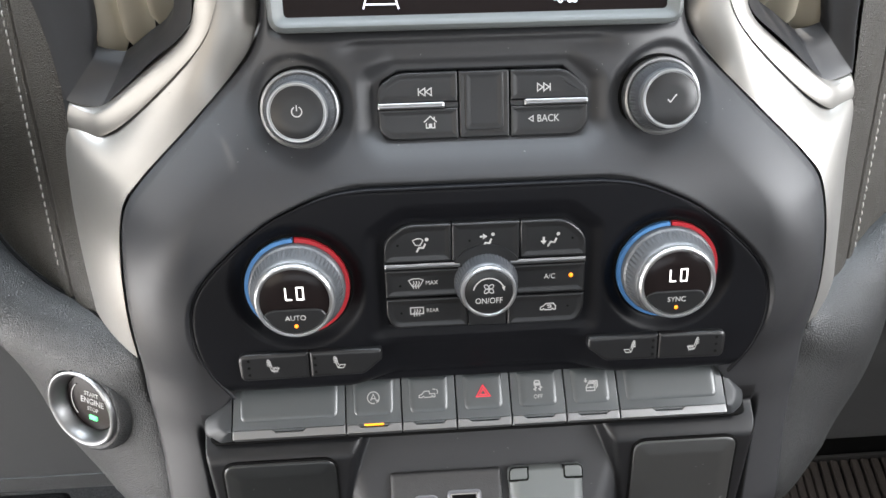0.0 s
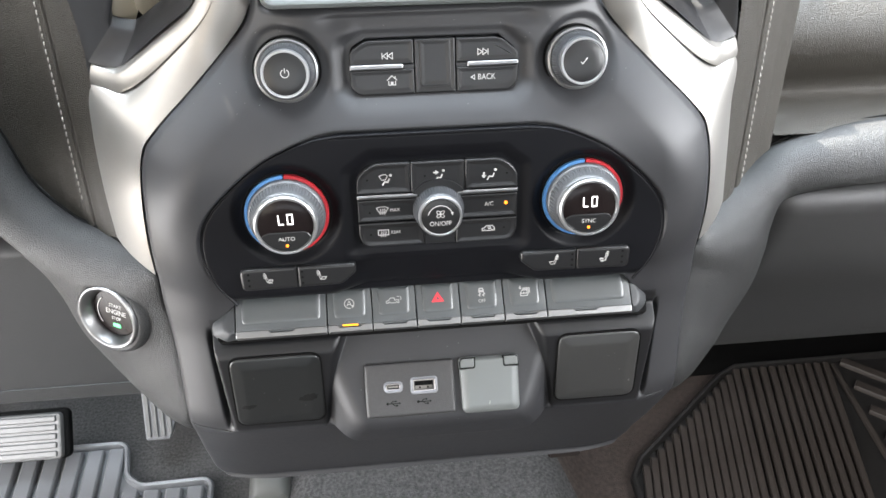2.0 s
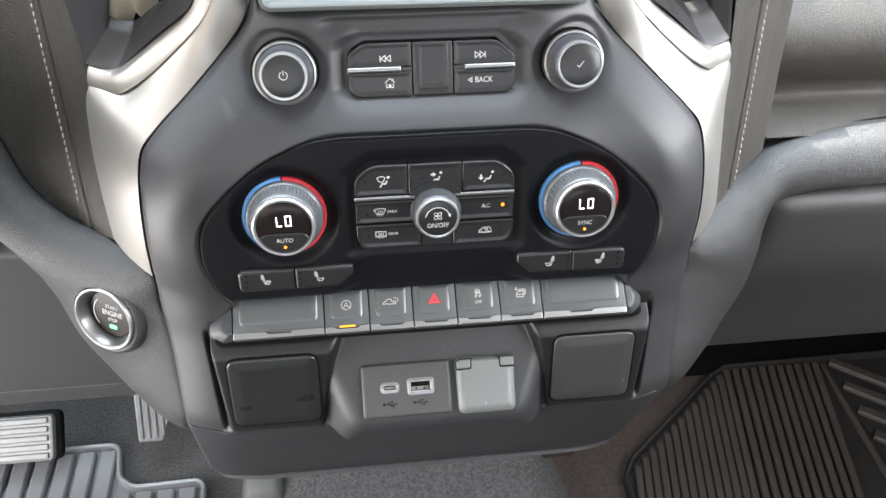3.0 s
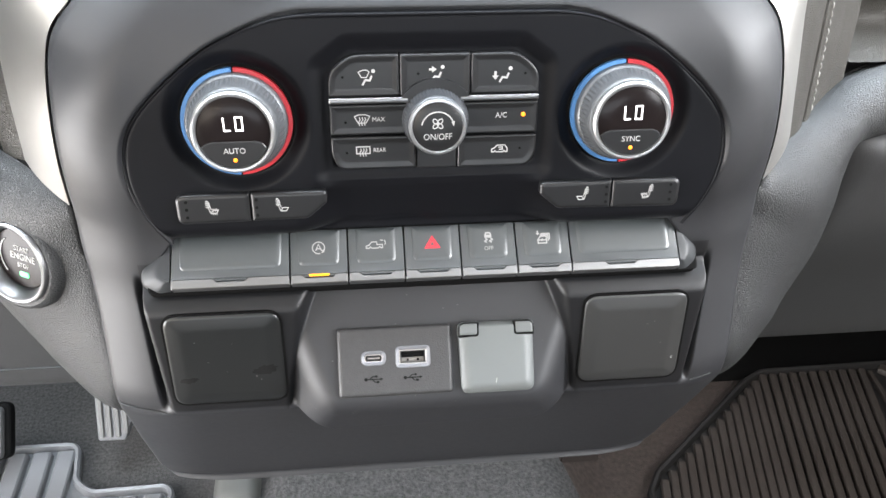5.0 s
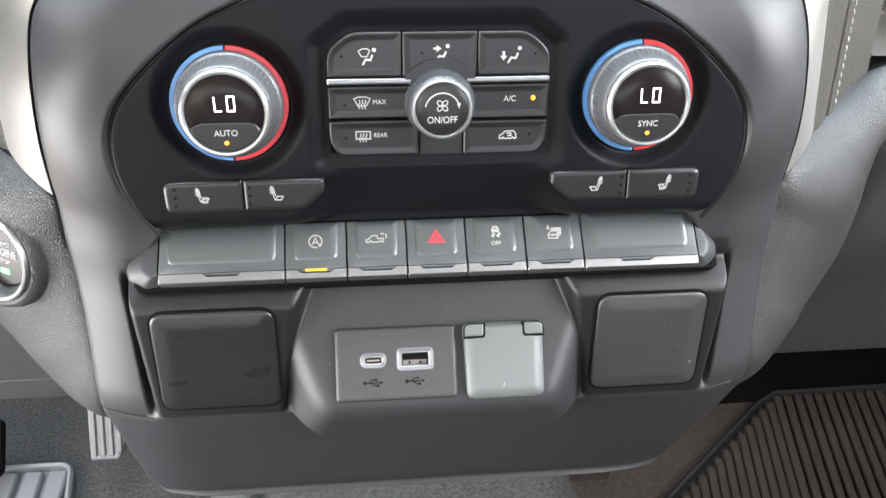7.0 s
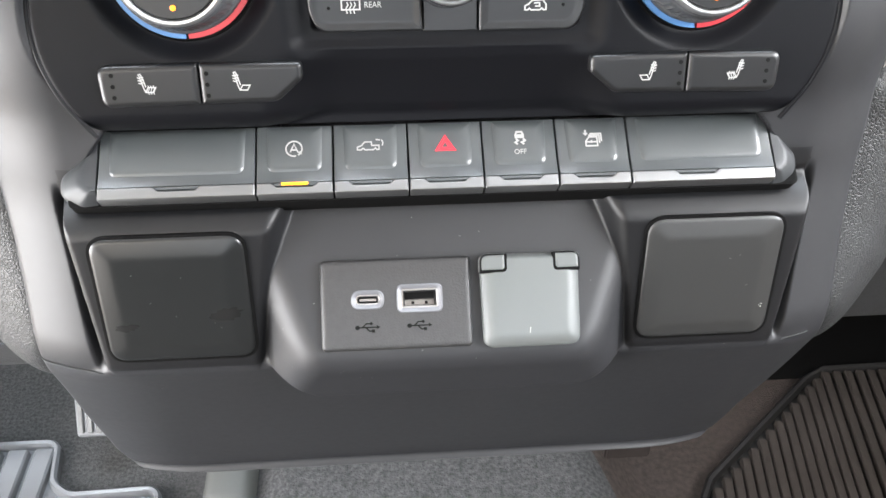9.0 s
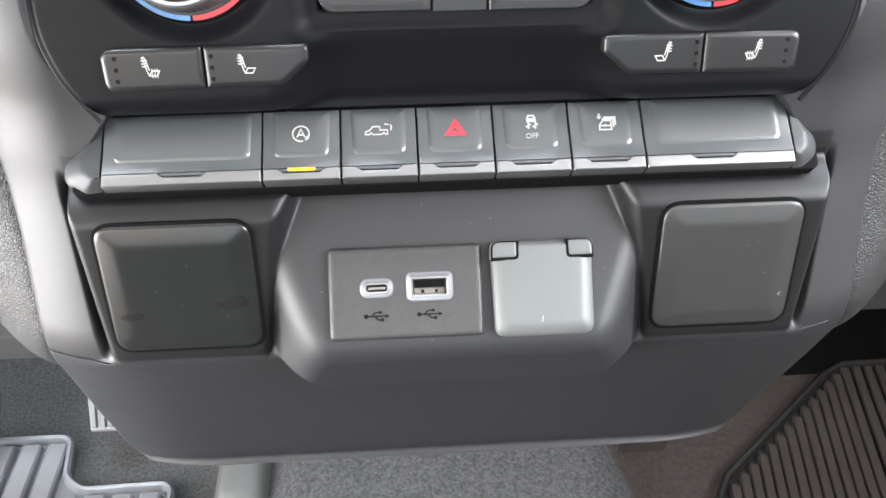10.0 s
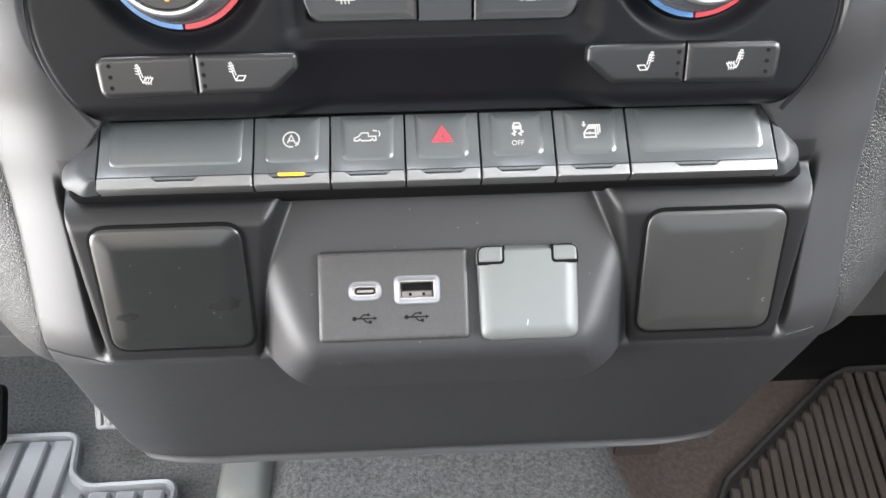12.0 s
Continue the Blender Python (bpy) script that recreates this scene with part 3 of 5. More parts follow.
def drape(points, sheet):
    """A thin film following the cover's sloped border."""
    bm = bmesh.new()
    xs = [v.co.x for v in sheet.data.vertices]
    lo_u, hi_u = min(xs), max(xs)

    def height(u, v):
        d = min(u - lo_u, hi_u - u, v + 0.0288, 0.0288 - v)
        return float(np.interp(d, [0.0011, 0.0019, 0.0045, 0.0070, 0.0082, 0.0094, 0.0110], [0.0010, 0.0012, 0.0018, 0.0024, 0.0026, 0.00268, 0.0027])) + 0.00008
    cu, cv = sum(p[0] for p in points) / len(points), sum(p[1] for p in points) / len(points)
    rings = []
    for f in (1.0, 0.7, 0.4, 0.12):
        rings.append([bm.verts.new((cu + (u - cu) * f, cv + (v - cv) * f, height(cu + (u - cu) * f, cv + (v - cv) * f))) for u, v in points])
    n = len(points)
    for a, b in zip(rings, rings[1:]):
        for i in range(n):
            bm.faces.new((a[i], a[(i + 1) % n], b[(i + 1) % n], b[i]))
    bm.faces.new(rings[-1])
    return bm


# ---- audio controls ----
def build_audio():
    a = thing("audio_controls", "dark audio button block with chrome dividers and white symbols", "control panel", AUDIO)
    lw, top = 0.00050, 0.00138
    prof = [(0, -0.007), (0, 0.0007), (0.0003, 0.0012), (0.0007, 0.0014), (0.0012, 0.00135)]

    def press(pts, r, name="button"):
        return part(name, ringed(pts, r, prof + [(0.0022, 0.0011), (0.0030, 0.00095), (0.0036, 0.0009)], n=7), BUTTON, a)
    g = 0.0003
    b1 = press([(-0.0486, 0.0012), (-0.0103 - g, 0.0012), (-0.0103 - g, 0.0153), (-0.0392, 0.0153), (-0.0486, 0.0092)], [0.0008, 0.0008, 0.0008, 0.014, 0.010])
    part("symbol", strokes([[(-3.2, -1.8), (-3.2, 1.8)], [(-2.8, 0), (-0.1, 1.8), (-0.1, -1.8), (-2.8, 0)], [(0.2, 0), (2.9, 1.8), (2.9, -1.8), (0.2, 0)]], lw, top - 0.0004, (-0.0260, 0.0062), 0.001), INK, b1)
    b2 = press([(-0.0440, -0.0163), (-0.0103 - g, -0.0163), (-0.0103 - g, -0.0016), (-0.0486, -0.0016), (-0.0486, -0.0116)], [0.008, 0.0008, 0.0008, 0.0008, 0.008])
    bm = strokes([[(-3, 0.2), (0, 2.9), (3, 0.2)], [(-2, -0.1), (-2, -2.6), (-0.8, -2.6)], [(0.8, -2.6), (2, -2.6), (2, -0.1)], [(1.9, 2.6), (1.9, 1.6)]], lw, top - 0.0004, (-0.0240, -0.0083), 0.001)
    blot([(-0.8, -2.7), (0.8, -2.7), (0.8, -0.6), (-0.8, -0.6)], top - 0.0004, (-0.0240, -0.0083), 0.001, bm)
    part("symbol", bm, INK, b2)
    part("divider", ringed(rectangle(-0.0488, -0.0016, -0.0170, 0.0012), 0.0010, [(0, -0.002), (0, 0.0016), (0.0005, 0.0021), (0.0011, 0.0022)]), BRIGHT, a, "chrome divider bar")
    for u0, u1, v0, v1 in ((-0.0169, -0.0104, -0.0014, 0.0010), (0.0147, 0.0212, -0.0016, 0.0008)):
        part("filler", ringed(rectangle(u0, v0, u1, v1), 0.0003, [(0, -0.004), (0, 0.0009), (0.0002, 0.0011)]), BUTTON, a)
    b3 = press(rectangle(-0.0100, -0.0163, 0.0141, 0.0152), 0.0010)
    part("pad", ringed(rectangle(-0.0074, -0.0128, 0.0115, 0.0150), [0.0030, 0.0030, 0.0008, 0.0008], [(0, 0.0004), (0.0003, 0.0014), (0.0009, 0.0016), (0.0016, 0.0015), (0.0026, 0.0012), (0.0034, 0.0011)], n=7), BUTTON, b3)
    b4 = press([(0.0145 + g, 0.0010), (0.0520, 0.0010), (0.0520, 0.0058), (0.0418, 0.0150), (0.0145 + g, 0.0150)], [0.0008, 0.0008, 0.010, 0.014, 0.0008])
    part("symbol", strokes([[(3.2, -1.8), (3.2, 1.8)], [(2.8, 0), (0.1, 1.8), (0.1, -1.8), (2.8, 0)], [(-0.2, 0), (-2.9, 1.8), (-2.9, -1.8), (-0.2, 0)]], lw, top - 0.0004, (0.0307, 0.0065), 0.001), INK, b4)
    b5 = press([(0.0145 + g, -0.0165), (0.0473, -0.0165), (0.0520, -0.0118), (0.0520, -0.0018), (0.0145 + g, -0.0018)], [0.0008, 0.008, 0.008, 0.0008, 0.0008])
    part("symbol", strokes([[(-1.1, 0), (0.9, 1.3), (0.9, -1.3), (-1.1, 0)]], 0.0005, top - 0.0004, (0.0247, -0.0083), 0.001), INK, b5)
    lettering("lettering", "BACK", 0.0049, (0.0329, -0.0084), top - 0.0004, INK, b5, 0.86)
    part("divider", ringed(rectangle(0.0214, -0.0018, 0.0522, 0.0010), 0.0010, [(0, -0.002), (0, 0.0016), (0.0005, 0.0021), (0.0011, 0.0022)]), BRIGHT, a, "chrome divider bar")
    return a


def build_audio_knob(panel, name, u, symbol, label):
    k = part(name, turned([(0.0188, -0.009), (0.0188, 0.0008), (0.0184, 0.0016), (0.0174, 0.0020), (0.0166, 0.0016)], 72), CHROME, panel, label)
    k.matrix_basis = Matrix.Translation((u, 0, 0))
    part("gap_ring", turned([(0.0202, -0.009), (0.0202, -0.0038), (0.0196, -0.0034), (0.0186, -0.0036)], 72), GAP, k, "black gap round the knob")
    part("grip", turned([(0.0166, 0.0008), (0.0164, 0.0040), (0.0160, 0.0060), (0.0152, 0.0100), (0.0146, 0.0125), (0.0137, 0.0135)], 128, ridges=(0, 3, 0.0003)), GRIPDARK, k, "dark silver fluted grip")
    part("rim", turned([(0.0140, 0.0128), (0.0139, 0.0150), (0.0135, 0.0158), (0.0128, 0.0158), (0.0124, 0.0151)], 72), RIM, k, "polished chrome rim")
    part("cap", turned([(0.0122, 0.0146), (0.0121, 0.0153), (0.0117, 0.0155), (0.0060, 0.0156)], 64), BUTTON, k, "flat dark cap")
    if symbol == "power":
        bm = strokes([circle(0, 0, 2.3, 26, 118, 422), [(0, 0.3), (0, 3.0)]], 0.0005, 0.0156, (0, 0.0004), 0.001)
    else:
        bm = strokes([[(-1.9, -0.2), (-0.6, -1.5), (2.3, 2.0)]], 0.0005, 0.0156, (0.0, 0.0), 0.001)
    part("symbol", bm, INK, k)
    return k


# ---- climate panel ----
def climate_height(u, v):
    w = np.zeros_like(u)
    for c in (-0.0925, 0.0925):
        r = np.hypot(u - c, v - 0.003)
        w = w - 0.0045 * (1 - ease(0.0268, 0.0345, r)) - 0.004 * (1 - ease(0.0225, 0.0245, r))
    block = [(-0.0497, -0.0225), (0.0503, -0.0225), (0.0503, 0.0262), (0.0400, 0.0342), (-0.0388, 0.0342), (-0.0497, 0.0262)]
    sb = outline_distance(block, u, v)
    w = w - 0.0028 * (1 - ease(0.0005, 0.010, sb)) - 0.006 * (1 - ease(-0.0040, -0.0015, sb))
    half = np.interp(v, [-0.058, -0.028], [0.060, 0.052])
    pocket = (1 - ease(0, 1, (np.abs(u) - half + 0.016) / 0.028)) * np.clip((-0.0275 - v) / 0.030, 0, 1.1) ** 0.8
    w = w - 0.0125 * pocket
    fall = np.clip((-0.0490 - v) / 0.0090, 0, 1)
    return np.minimum(w, soft_max(w - 0.0125 * (1 - np.sqrt(1 - fall ** 2)), np.full_like(w, -0.0128), 0.002))


def build_climate():
    c = thing("climate_panel", "black satin climate control panel with dished knob wells", "control panel", HVAC)
    us = np.linspace(-1, 1, 261)
    vs = np.linspace(-0.058, 0.0518, 130)

    def place(u, v):
        wide = np.interp(v, HVAC_V, HVAC_W)
        x = u * wide
        w = climate_height(x, v)
        edge = np.minimum(wide - np.abs(x), 0.0518 - v)
        w = w - 0.0022 * (1 - np.clip(edge / 0.0016, 0, 1)) ** 2
        return x, v, w
    co, faces = grid_sheet(us, vs, place)
    mesh_part("panel", co, faces, PANEL, c, sharp=70)
    # rounded edge bead along both sides and the top
    line = [(w, v) for v, w in zip(HVAC_V, HVAC_W)]
    line = line + [(HVAC_W[-1] * (1 - k / 12), 0.0518) for k in range(1, 13)]
    line = line + [(-x, v) for x, v in line[-2::-1]]
    rows = []
    bm = bmesh.new()
    for i, (x, v) in enumerate(line):
        a, b = Vector(line[max(0, i - 1)]), Vector(line[min(len(line) - 1, i + 1)])
        d = (b - a).normalized()
        nor = Vector((d.y, -d.x))
        rows.append([bm.verts.new((x + nor.x * e, v + nor.y * e, w)) for e, w in ((0.0007, -0.004), (0.0007, -0.0008), (0.0004, -0.0001), (-0.0002, 0.0002), (-0.0008, 0.0), (-0.0012, -0.0008))])
    for r0, r1 in zip(rows, rows[1:]):
        for j in range(5):
            bm.faces.new((r0[j], r0[j + 1], r1[j + 1], r1[j]))
    bmesh.ops.recalc_face_normals(bm, faces=bm.faces)
    part("edge_bead", bm, PANEL, c, "rounded outer edge of the panel", sharp=80)
    top = 0.0016
    prof = [(0, -0.007), (0, 0.0008), (0.0003, 0.0013), (0.0007, 0.0015), (0.0012, 0.00145), (0.0022, 0.0012), (0.0030, 0.00105), (0.0036, 0.0010)]
    ink = 0.00108

    def press(pts, r):
        return part("button", ringed(pts, r, prof, n=7), BUTTON, c)
    def unlit(parent, at):
        part("lamp", turned([(0.0006, ink - 0.0002), (0.0006, ink + 0.0001), (0.0004, ink + 0.0001)], 14, at), DOT, parent, "tiny unlit lamp")
    person = [[(-2.4, -2.4), (-1.0, 0.0), (1.0, -0.3), (2.0, 2.0)]]
    # top row of three
    b = press([(-0.0492, 0.0146), (-0.0164, 0.0146), (-0.0164, 0.0340), (-0.0388, 0.0340), (-0.0492, 0.0262)], [0.0008, 0.0008, 0.0008, 0.014, 0.012])
    bm = strokes(person, 0.00085, ink, (-0.0310, 0.0223), 0.001)
    blot(circle(-0.0283, 0.0264, 0.0009)[:-1], ink, bm=bm)
    strokes([[(-5.2, 3.7), (-3.2, 4.6), (-1.2, 4.6), (-0.2, 3.7), (-1.4, 1.2), (-3.8, 1.2), (-5.2, 3.7)]], 0.0004, ink, (-0.0300, 0.0223), 0.001, bm)
    part("symbol", bm, INK, b)
    unlit(b, (-0.0425, 0.0238))
    b = press(rectangle(-0.0160, 0.0146, 0.0169, 0.0339), 0.0008)
    bm = strokes(person, 0.00085, ink, (0.0012, 0.0233), 0.001)
    blot(circle(0.0039, 0.0276, 0.0009)[:-1], ink, bm=bm)
    blot([(-3.6, 3.6), (-2.2, 3.6), (-2.2, 2.6), (0.0, 4.1), (-2.2, 5.6), (-2.2, 4.6), (-3.6, 4.6)], ink, (0.0012, 0.0225), 0.001, bm)
    part("symbol", bm, INK, b)
    unlit(b, (-0.0075, 0.0247))
    b = press([(0.0173, 0.0146), (0.0497, 0.0146), (0.0497, 0.0250), (0.0400, 0.0338), (0.0173, 0.0338)], [0.0008, 0.0008, 0.012, 0.014, 0.0008])
    bm = strokes(person, 0.00085, ink, (0.0332, 0.0222), 0.001)
    blot(circle(0.0359, 0.0263, 0.0009)[:-1], ink, bm=bm)
    blot([(-4.6, 2.2), (-3.4, 2.2), (-3.4, 0.2), (-2.4, 0.2), (-4.0, -1.8), (-5.6, 0.2), (-4.6, 0.2)], ink, (0.0328, 0.0228), 0.001, bm)
    part("symbol", bm, INK, b)
    unlit(b, (0.0430, 0.0238))
    # lower rows
    b = press(rectangle(-0.0492, -0.0040, -0.0085, 0.0106), 0.0008)
    bm = strokes([[(-3.6, 2.0), (-1.6, 2.8), (1.6, 2.8), (3.6, 2.0), (1.9, -1.2), (-1.9, -1.2), (-3.6, 2.0)]], 0.0004, ink, (-0.0342, 0.0030), 0.001)
    strokes([[(k, 1.6), (k + 0.4, 0.4), (k - 0.4, -0.8), (k, -2.6)] for k in (-1.3, 0, 1.3)], 0.0004, ink, (-0.0342, 0.0030), 0.001, bm)
    part("symbol", bm, INK, b)
    lettering("lettering", "MAX", 0.0030, (-0.0265, 0.0033), ink, INK, b, 0.95)
    unlit(b, (-0.0420, 0.0022))
    b = press([(-0.0462, -0.0212), (-0.0090, -0.0212), (-0.0090, -0.0050), (-0.0492, -0.0050), (-0.0492, -0.0135)], [0.007, 0.0008, 0.0008, 0.0008, 0.012])
    bm = strokes([[(-3.2, 2.0), (3.2, 2.0), (3.2, -1.4), (-3.2, -1.4), (-3.2, 2.0)]], 0.0005, ink, (-0.0342, -0.0120), 0.001)
    strokes([[(k, 1.2), (k + 0.4, 0.2), (k - 0.4, -1.0), (k, -2.8)] for k in (-1.3, 0, 1.3)], 0.0004, ink, (-0.0342, -0.0120), 0.001, bm)
    part("symbol", bm, INK, b)
    lettering("lettering", "REAR", 0.0029, (-0.0264, -0.0119), ink, INK, b, 0.9)
    unlit(b, (-0.0420, -0.0128))
    b = press(rectangle(0.0110, -0.0050, 0.0497, 0.0106), 0.0008)
    lettering("lettering", "A/C", 0.0037, (0.0322, 0.0037), ink, INK, b, 0.92)
    part("lamp", turned([(0.0011, ink - 0.0003), (0.0011, ink + 0.0003), (0.0005, ink + 0.0005)], 16, (0.0428, 0.0040)), AMBER, b, "lit amber lamp")
    b = press([(0.0114, -0.0218), (0.0462, -0.0218), (0.0497, -0.0150), (0.0497, -0.0060), (0.0114, -0.0060)], [0.0008, 0.007, 0.012, 0.0008, 0.0008])
    bm = strokes([[(-3.8, -1.4), (-3.8, 0.0), (-2.6, 0.5), (-1.2, 1.9), (2.6, 2.0), (3.8, 0.4), (3.8, -1.4), (2.9, -1.5), (2.3, -0.9), (1.6, -1.5), (-1.6, -1.5), (-2.2, -0.9), (-2.9, -1.5), (-3.8, -1.4)],
                  [(-0.6, 0.9), (1.4, 1.0), (1.5, -0.2), (-0.2, -0.2)]], 0.0005, ink, (0.0318, -0.0132), 0.001)
    part("symbol", bm, INK, b)
    unlit(b, (0.0418, -0.0130))
    b = part("button", ringed(rectangle(-0.0086, -0.0216, 0.0108, -0.0052), 0.0008, [(0, -0.007), (0, 0.0004), (0.0004, 0.0008)]), BUTTON, c)
    # chrome bar behind the fan knob
    for u0, u1 in ((-0.0494, -0.012), (0.012, 0.0499)):
        part("chrome_bar", ringed(rectangle(u0, 0.0113, u1, 0.0139), 0.0006, [(0, -0.003), (0, 0.0017), (0.0004, 0.0022), (0.0008, 0.0023)]), BRIGHT, c, "bright chrome bar")
    # arched collar over the knob
    part("collar", arc_band((0.0006, 0.003), 0.0140, 0.0195, 35, 145, -0.003, 0.0022, 30), BUTTON, c)
    return c


def build_fan_knob():
    k = thing("fan_knob", "round silver fan speed knob with dark pushbutton cap", "knob", HVAC @ Matrix.Translation((0.0005, 0.0025, 0)))
    part("grip", turned([(0.0160, -0.005), (0.0160, 0.0008), (0.0156, 0.0022), (0.0153, 0.0035), (0.0147, 0.0090), (0.0141, 0.0112), (0.0132, 0.0122)], 104, ridges=(2, 4, 0.0004)), GRIPDARK, k, "silver fluted grip")
    part("rim", turned([(0.0136, 0.0115), (0.0135, 0.0128), (0.0130, 0.0136), (0.0122, 0.0137), (0.0117, 0.0128)], 72), RIM, k, "polished chrome rim")
    f = part("cap", turned([(0.0118, 0.0122), (0.0117, 0.0129), (0.0114, 0.0131), (0.006, 0.0132)], 64), BUTTON, k, "flat dark cap")
    w = 0.0132
    bm = strokes([circle(0, -0.4, 7.6, 26, 168, 22)], 0.00055, w, (0, 0), 0.001)
    blot([(6.3, 2.9), (8.0, 3.2), (7.4, 0.6)], w, (0, -0.0004), 0.001, bm)
    for q in range(4):
        a = radians(45 + 90 * q)
        cx, cy = 1.45 * math.cos(a), 1.45 * math.sin(a)
        loop = [(cx + 1.5 * math.cos(a) * math.cos(t) - 0.95 * math.sin(a) * math.sin(t), cy + 1.5 * math.sin(a) * math.cos(t) + 0.95 * math.cos(a) * math.sin(t)) for t in [2 * math.pi * i / 14 for i in range(15)]]
        strokes([loop], 0.00042, w, (0, 0.0016), 0.001, bm)
    part("symbol", bm, INK, f)
    lettering("lettering", "ON/OFF", 0.0043, (0, -0.0048), w, INK, f, 0.86)
    return k


def build_temperature_knob(u, word, red_span, label):
    k = thing("temperature_knob", label, "knob", HVAC @ Matrix.Translation((u, 0.003, 0)), group="temperature knobs")
    part("well", turned([(0.0272, -0.008), (0.0272, -0.0042), (0.0266, -0.0036), (0.0258, -0.0040)], 80), GAP, k)
    r0, r1 = 0.0238, 0.0257
    (ba, bb), (ra, rb) = red_span
    part("blue_arc", arc_band((0, 0), r0, r1, ba, bb, -0.008, -0.0014, 60), BLUEARC, k, "blue cold half ring")
    part("red_arc", arc_band((0, 0), r0, r1, ra, rb, -0.008, -0.0014, 60), REDARC, k, "red warm half ring")
    part("grip", turned([(0.0238, -0.008), (0.0236, 0.0008), (0.0232, 0.0020), (0.0226, 0.0026), (0.0220, 0.0050), (0.0206, 0.0095), (0.0198, 0.0118), (0.0188, 0.0128)], 120, ridges=(3, 5, 0.00045)), GRIP, k, "silver fluted grip")
    part("rim", turned([(0.0193, 0.0120), (0.0192, 0.0138), (0.0187, 0.0150), (0.0180, 0.0155), (0.0171, 0.0154), (0.0166, 0.0146), (0.0164, 0.0136)], 80), RIM, k, "polished chrome rim")
    d = part("display", turned([(0.0168, 0.0130), (0.0167, 0.0142), (0.0164, 0.0144), (0.008, 0.0145)], 72), GLASS, k, "glossy black digital display")
    w = 0.01455
    seg = 0.00060
    bm = strokes([[(-4.9, 3.7), (-4.7, -3.5), (-1.4, -3.5)], [(1.3, 3.7), (4.8, 3.7), (4.8, -3.5), (1.4, -3.5), (1.3, 3.7)]], seg, w, (0.0003, 0.0041), 0.00086)
    part("digits", bm, DIGIT, d, "lit white digits LO")
    # pushbutton across the lower third
    pts = [(0.0164 * math.cos(radians(a)), 0.0164 * math.sin(radians(a))) for a in range(203, 338, 5)]
    pts = pts + [(0.0128, -0.0048), (0.0100, -0.0040), (-0.0100, -0.0040), (-0.0128, -0.0048)]
    p = part("mode_button", ringed(pts, 0.0004, [(0, 0.0138), (0, 0.0150), (0.0004, 0.0154), (0.0010, 0.0154)], n=2), BUTTON, k)
    lettering("lettering", word, 0.0038, (0, -0.0084), 0.0154, INK, p, 0.95)
    part("lamp", turned([(0.00095, 0.0150), (0.00095, 0.0157), (0.0004, 0.0159)], 16, (0, -0.0126)), AMBER, p, "lit amber lamp")
    return k


SEAT = [[(-2.9, 3.3), (-1.9, 3.0), (-1.1, 3.5), (-0.2, 3.3)], [(-2.8, 2.1), (-1.8, 1.8), (-1.0, 2.3), (-0.1, 2.1)], [(-2.7, 0.9), (-1.7, 0.6), (-0.9, 1.1), (0.0, 0.9)],
        [(-2.0, 3.9), (-2.3, 4.5), (-1.6, 4.8), (-1.2, 4.3), (-1.1, 3.9)], [(-1.9, 3.9), (-0.7, -1.6), (0.0, -3.2)], [(-1.1, 3.9), (0.3, -1.0)]]


def build_seat_heaters(sign):
    s = thing("seat_heater_switch", "pair of dark seat heating buttons with white seat symbols", "switch", HVAC, group="seat heater switches")
    prof = [(0, -0.004), (0, 0.0022), (0.0003, 0.0028), (0.0008, 0.0032), (0.0014, 0.0034), (0.0020, 0.0035)]
    f = sign
    def flip(pts):
        return pts if f > 0 else [(-x, y) for x, y in pts][::-1]
    outer = flip([(0.0897, -0.0457), (0.1245, -0.0462), (0.1250, -0.0311), (0.0897, -0.0308)])
    inner = flip([(0.0622, -0.0453), (0.0893, -0.0456), (0.0893, -0.0308), (0.0528, -0.0311), (0.0528, -0.0372)])
    b1 = part("button", ringed(outer, [0.0010, 0.004, 0.004, 0.0010] if f > 0 else [0.0010, 0.004, 0.004, 0.0010][::-1], prof, n=6), BUTTON, s)
    b2 = part("button", ringed(inner, [0.006, 0.0010, 0.0010, 0.0020, 0.0025] if f > 0 else [0.0025, 0.0020, 0.0010, 0.0010, 0.006], prof, n=6), BUTTON, s)
    ink = 0.0036
    for b, cu, cushion, both in ((b1, 0.1085 * f, True, True), (b2, 0.0752 * f, False, False)):
        g = -f
        bm = strokes([[(x * g, y) for x, y in p] for p in SEAT], 0.00034, ink, (cu, -0.0378), 0.00082)
        base = [(0.0, -3.2), (3.2, -3.3), (4.4, -1.2), (1.2, -1.1), (0.0, -3.2)]
        strokes([[(x * g, y) for x, y in base]], 0.00038, ink, (cu, -0.0378), 0.00082, bm)
        if both:
            strokes([[(x * g, y) for x, y in ((k, -0.2), (k + 0.4, -1.6), (k - 0.2, -3.0), (k + 0.1, -4.2))] for k in (1.2, 2.3, 3.4)], 0.00024, ink, (cu, -0.0378), 0.00082, bm)
        part("symbol", bm, INK, b)
    for b, cu in ((b1, 0.1198 * f), (b2, 0.0866 * f)):
        for v in (-0.0342, -0.0382, -0.0422):
            part("lamp", turned([(0.0008, ink - 0.0003), (0.0008, ink + 0.00006), (0.0004, ink + 0.00005)], 12, (cu, v)), DOT, b, "tiny unlit lamp")
    return s


